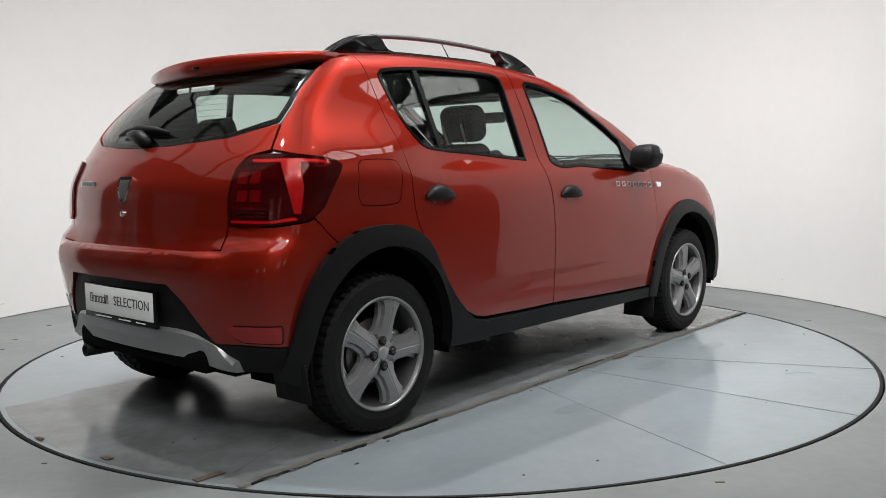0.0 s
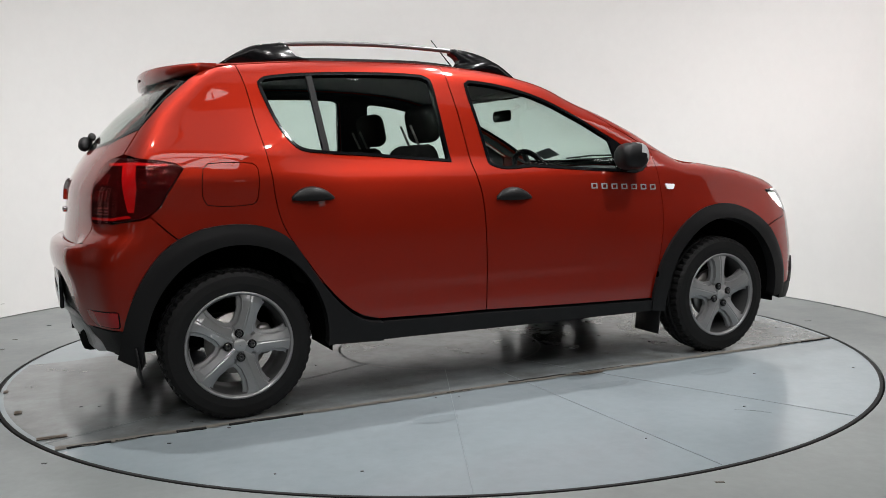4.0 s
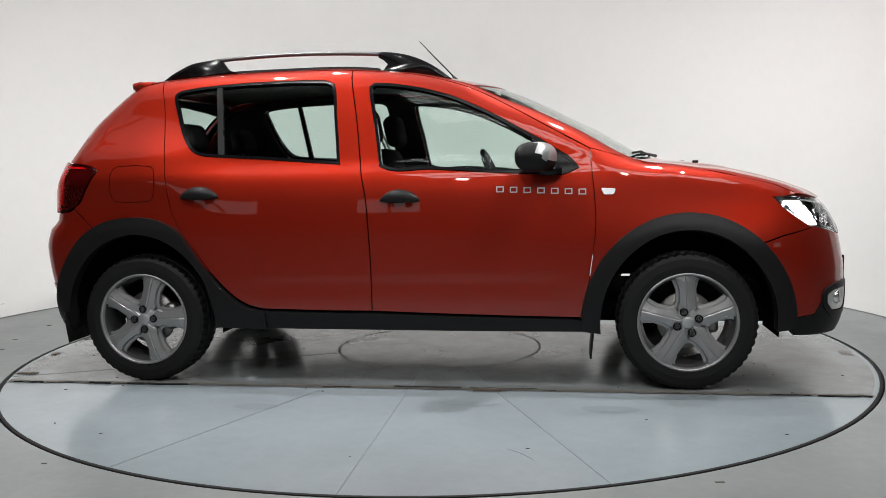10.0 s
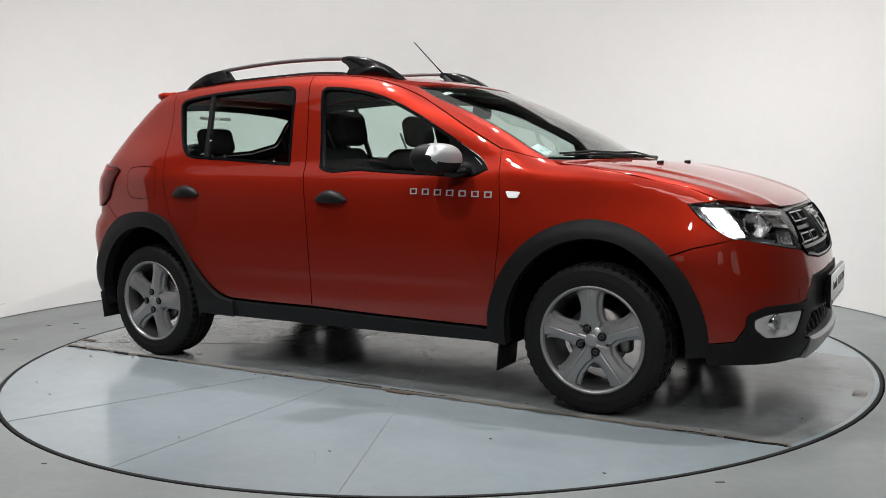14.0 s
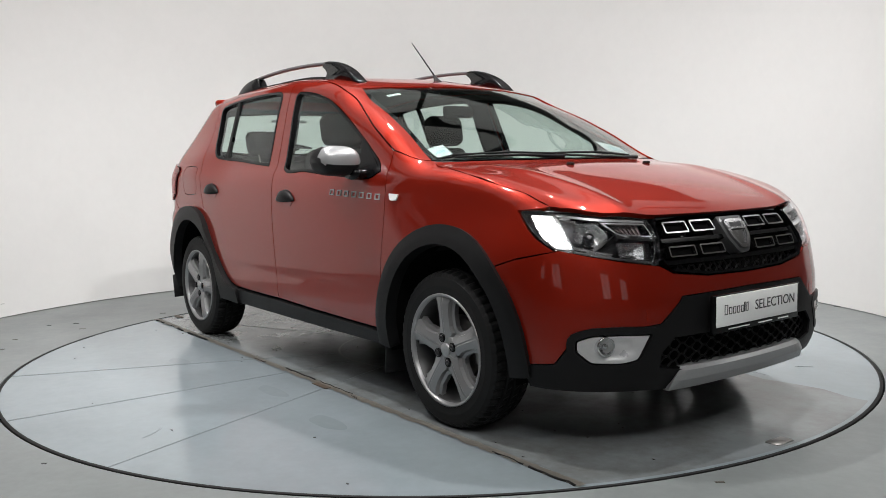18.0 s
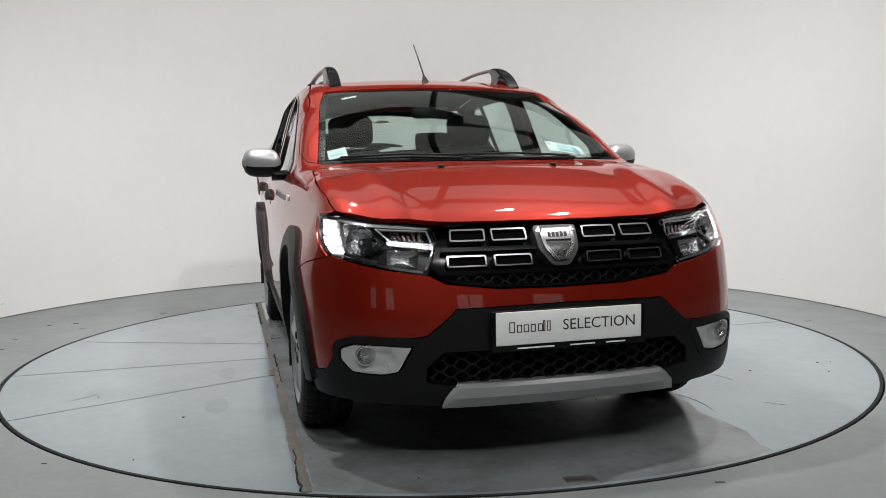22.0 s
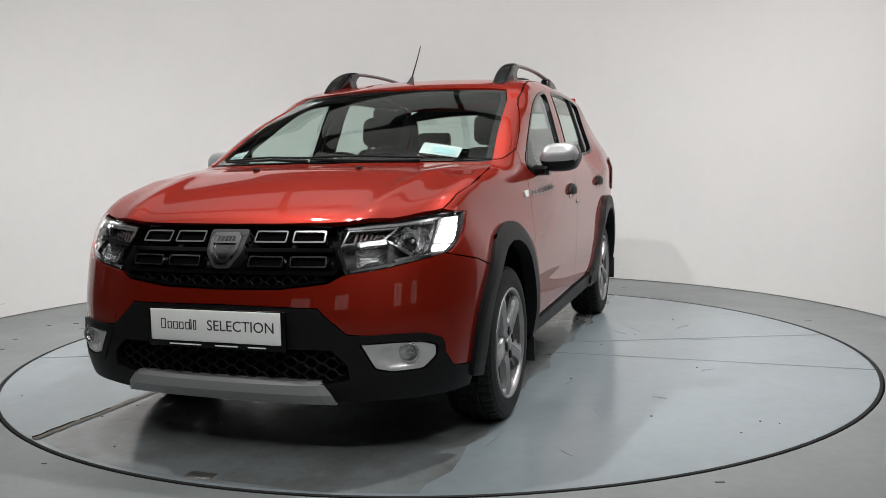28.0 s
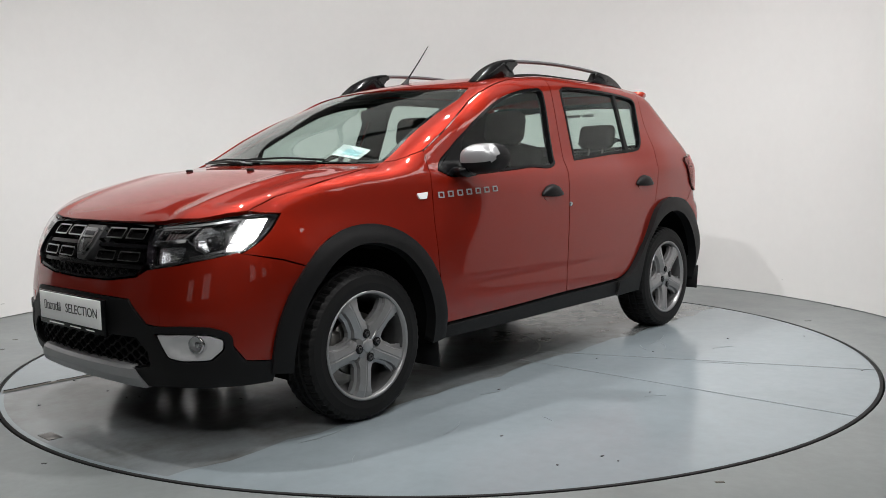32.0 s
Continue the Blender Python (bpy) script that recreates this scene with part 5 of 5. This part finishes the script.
Z0 = GROUND + .0008
# grimy inner field with an uneven edge; its tone includes some of the car's shade
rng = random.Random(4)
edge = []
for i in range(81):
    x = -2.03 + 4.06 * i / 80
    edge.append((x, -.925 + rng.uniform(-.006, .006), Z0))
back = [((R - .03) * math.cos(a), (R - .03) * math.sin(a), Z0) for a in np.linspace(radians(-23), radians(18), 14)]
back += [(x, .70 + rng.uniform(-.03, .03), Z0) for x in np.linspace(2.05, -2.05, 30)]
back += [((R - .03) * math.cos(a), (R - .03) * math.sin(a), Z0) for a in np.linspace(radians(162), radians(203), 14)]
part("worn_field", mesh("worn_field", edge + back, [tuple(range(len(edge) + len(back)))], WORN, False), None, table, "grimy worn paint under the car, darkened in part for its shade")
# ragged cover strip and its cracks
top_edge, low_edge2 = [], []
for i in range(161):
    x = -2.04 + 4.08 * i / 160
    top_edge.append((x, -.928 + rng.uniform(-.004, .004), Z0 + .003))
    low_edge2.append((x, -.964 + rng.uniform(-.010, .006), Z0 + .003))
n = len(top_edge)
part("cover_strip", mesh("cover_strip", top_edge + low_edge2, [(i, i + n, i + n + 1, i + 1) for i in range(n - 1)], DIRT, False), None, table, "scuffed brown cover strip")
x = -2.0
while x < 1.95:
    l = rng.uniform(.05, .35)
    if rng.random() < .75:
        y = rng.choice((-.932, -.956, -.962))
        pts = [(x + l * k / 6, y + rng.uniform(-.005, .005), Z0 + .003) for k in range(7)]
        part("crack", mesh("crack", *tube(pts, rng.uniform(.002, .0065), 4), GROOVE), None, table)
    x += l + rng.uniform(.0, .12)
# sector joints and the hub ring
for k in range(16):
    a = radians(22.5 * k)
    if k in (0, 8, 1, 3, 7, 15, 2, 6, 10, 14):
        continue
    far = R - .012
    l = far - .58
    bm = box(l, .0015, .0016, (.58 + l / 2, 0, Z0 + .0004), 0, 1)
    bmesh.ops.transform(bm, matrix=Matrix.Rotation(a, 4, "Z"), verts=bm.verts)
    part("joint", bm, SEAM, table)
part("hub_joint", ring_mesh("hub_joint", .568, .580, Z0 + .0009, INK, 96), None, table)
# specks, scuffs and smears
for k in range(46):
    r, a = R * math.sqrt(rng.uniform(.06, .96)), rng.uniform(0, 2 * math.pi)
    sx, sy = rng.uniform(.006, .016), rng.uniform(.005, .010)
    bm = box(sx, sy, .003, (r * math.cos(a), r * math.sin(a), Z0 + .001), .001, 1)
    part("speck", bm, INK, table)
for k in range(12):
    r, a = R * math.sqrt(rng.uniform(.15, .92)), rng.uniform(0, 2 * math.pi)
    d, l = rng.uniform(0, 6.28), rng.uniform(.06, .30)
    cx, cy = r * math.cos(a), r * math.sin(a)
    l = min(l, 1.8 * (R - r))
    pts = [(cx + (t - .5) * l * math.cos(d + .3 * t), cy + (t - .5) * l * math.sin(d + .3 * t), Z0 + .0005) for t in (0, .25, .5, .75, 1)]
    part("scuff", mesh("scuff", *tube(pts, (.0005, .0010, .0012, .0009, .0004), 4), SEAM), None, table)
bm = box(.055, .10, .003, (2.19, -.075, Z0 + .001), .001, 1)
part("patch_plate", bm, STEEL, table, "small scuffed metal patch")
for x, y, sx, sy in ((-2.047, -.792, .11, .035), (-2.173, -.336, .03, .05), (-2.231, .091, .02, .05), (.363, -.968, .13, .03)):
    part("patch_plate", box(sx, sy, .002, (x, y, Z0 + .0035)), RUST, table, "rust-brown patch")
# grey ovals, a little darker than the disc
for x, y, sx, sy in ((.295, -1.188, .13, .045), (.898, -1.235, .12, .055), (-.62, -1.30, .10, .05)):
    pts = [(x + sx * (1 + .12 * math.sin(3 * a + x)) * math.cos(a), y + sy * (1 + .10 * math.cos(2 * a)) * math.sin(a), Z0 + .0006) for a in np.linspace(0, 2 * math.pi, 33)[:-1]]
    part("oval_patch", mesh("oval_patch", pts, [tuple(range(32))], OVAL_GREY, False), None, table, "grey oval patch")

# marks on the floor and at the foot of the curved wall
for k in range(40):
    a = rng.uniform(0, 2 * math.pi)
    r = rng.uniform(R + .08, 3.0)
    x, y = r * math.cos(a), r * math.sin(a)
    tagged(part("floor_mark", box(rng.uniform(.008, .05), rng.uniform(.006, .015), .002, (x, y, GROUND + .001), 0, 1, None), DIRT if k % 2 else INK), "small dark scuff on the painted floor", "floor mark", "floor marks")
for k in range(8):
    a = radians(rng.uniform(10, 170))
    z = rng.uniform(.05, .30)
    bm = box(.0024, rng.uniform(.01, .05), rng.uniform(.003, .007))
    bmesh.ops.transform(bm, matrix=Matrix.Translation((WC[0] + (WR - .001) * math.cos(a), WC[1] + (WR - .001) * math.sin(a), z)) @ Matrix.Rotation(a, 4, "Z"), verts=bm.verts)
    tagged(part("wall_mark", bm, material("grey_scuff", (.55, .55, .54), .8) if k == 0 else bpy.data.materials["grey_scuff"]), "faint grey scuff on the white wall", "wall mark", "wall marks")


# ---- lamps under the hall roof, and the roof lights over the hall's front ----
def high_bay(x, y, z, watts, target, cone, size=.06):
    lamp = tagged(new("ceiling_lamp"), "square white ceiling lamp under the hall roof, the front pair added as fill", "lamp", "ceiling lamps")
    lamp.location = (x, y, z)
    part("lamp_case", mesh("lamp_case", *lathe([(.03, .32), (.04, .30), (.06, .20), (.12, .05), (.125, .02), (.122, .02), (.115, .05), (.055, .19)], 24, "z"), HALL), None, lamp)
    part("diffuser", mesh("diffuser", *lathe([(.001, .035), (.05, .037), (.09, .042), (.112, .05)], 24, "z"), LIGHT), None, lamp)
    part("lamp_rod", box(.02, .02, 6.4 - z - .32, (0, 0, .32 + (6.4 - z - .32) / 2)), HALL, lamp)
    down_light("lamp_light", (x, y, z - .16), watts, target, cone, size)


for side in (-1, 1):
    high_bay(side * 2.0, -.43, 5.3, 480, (-side * .56, .05, .39), 79)
    high_bay(side * 2.4, -2.87, 5.3, 380, (-side * .32, 2.72, .41), 81)
    # added fill pair behind the camera, brightens the faces turned towards it
    high_bay(side * 1.3, -6.3, 4.6, 190, (0, .4, .7), 64, .10)
    high_bay(side * 1.2, 1.0, 5.3, 150, (-side * .8, -.9, 0), 90)
# translucent roof panels in rows over the hall's front, with ribs, and the dark trusses
def roof_row(x0, y0, x1, y1, n, wide, mat, label):
    """A row of n panels with ribs across them."""
    row = tagged(new("roof_light"), label, "roof light", "roof lights")
    row.location = ((x0 + x1) / 2, (y0 + y1) / 2, 6.37)
    long = math.hypot(x1 - x0, y1 - y0) / n
    row.rotation_euler = (0, 0, math.atan2(y1 - y0, x1 - x0))
    for k in range(n):
        at = (k - (n - 1) / 2) * long
        part("light_panel", box(long - .14, wide, .02, (at, 0, 0)), mat, row)
        for d in (-.22, .22) if mat is DAY else ():
            part("rib", box(.03, wide, .03, (at + d * long, 0, -.012)), HALL, row)


for y in (-5.9, -7.3):
    roof_row(-2.4, y, 4.2, y, 4, 1.05, DAY, "long row of bright translucent roof panels with dark ribs")
for x in (7.9, 9.0):
    roof_row(x, -2.6, x, 2.2, 3, .95, DAY, "long row of bright translucent roof panels with dark ribs")
for y in (-3.4, -.65, 2.1, 4.85):
    roof_row(-9, y, 6.6, y, 5, 2.55, SHEET, "wide row of dim translucent roof sheets between beams")
for y in (-4.8, -2.02, .72, 3.48, 6.2):
    tagged(part("roof_truss", box(19.6, .14, .24, (0, y, 6.20), .01, 1), HALL), "dark steel beam under the hall roof", "beam", "roof beams", kind="structure")

# small two-pane windows low in the hall's front wall
for x in (-6.2, -3.4, 2.6, 5.4):
    win = tagged(new("window_1"), "small bright two-pane window in the hall's front wall", "window", kind="structure")
    win.location = (x, -9.49, 1.75)
    part("window_frame", box(1.16, .04, 1.16), HALL, win)
    for d in (-.28, .28):
        part("pane", box(.50, .02, 1.04, (d, .025, 0)), GLOW, win)

# pale door and two white posters on the hall's west wall
tagged(part("sheet_door", box(.05, 2.6, 2.6, (-9.77, -2.6, 1.30), .01, 1), material("pale_sheet_metal", (.34, .34, .34), .5, stain=.2)), "pale grey sheet-metal door in the hall wall", "door")
for y in (.05, 1.15):
    sheet = tagged(part("poster", box(.02, .75, 1.9, (-9.78, y, 1.9), .004, 1), material("white_poster_board", (.78, .78, .77), .5) if y < .5 else bpy.data.materials["white_poster_board"]), "tall white poster with a dark emblem shape", "poster", "wall posters")
    part("poster_mark", box(.006, .30, .30, (-9.766, y, 2.5), 0, 1), INK, sheet)
    part("poster_mark", box(.006, .10, .80, (-9.766, y, 1.75), 0, 1), INK, sheet)


def motions():
    rows = [(t, pose(0, 0, 0, 0, 0, a)) for t, a in TURN]
    walk(car, rows)
    walk(table, rows)


motions()
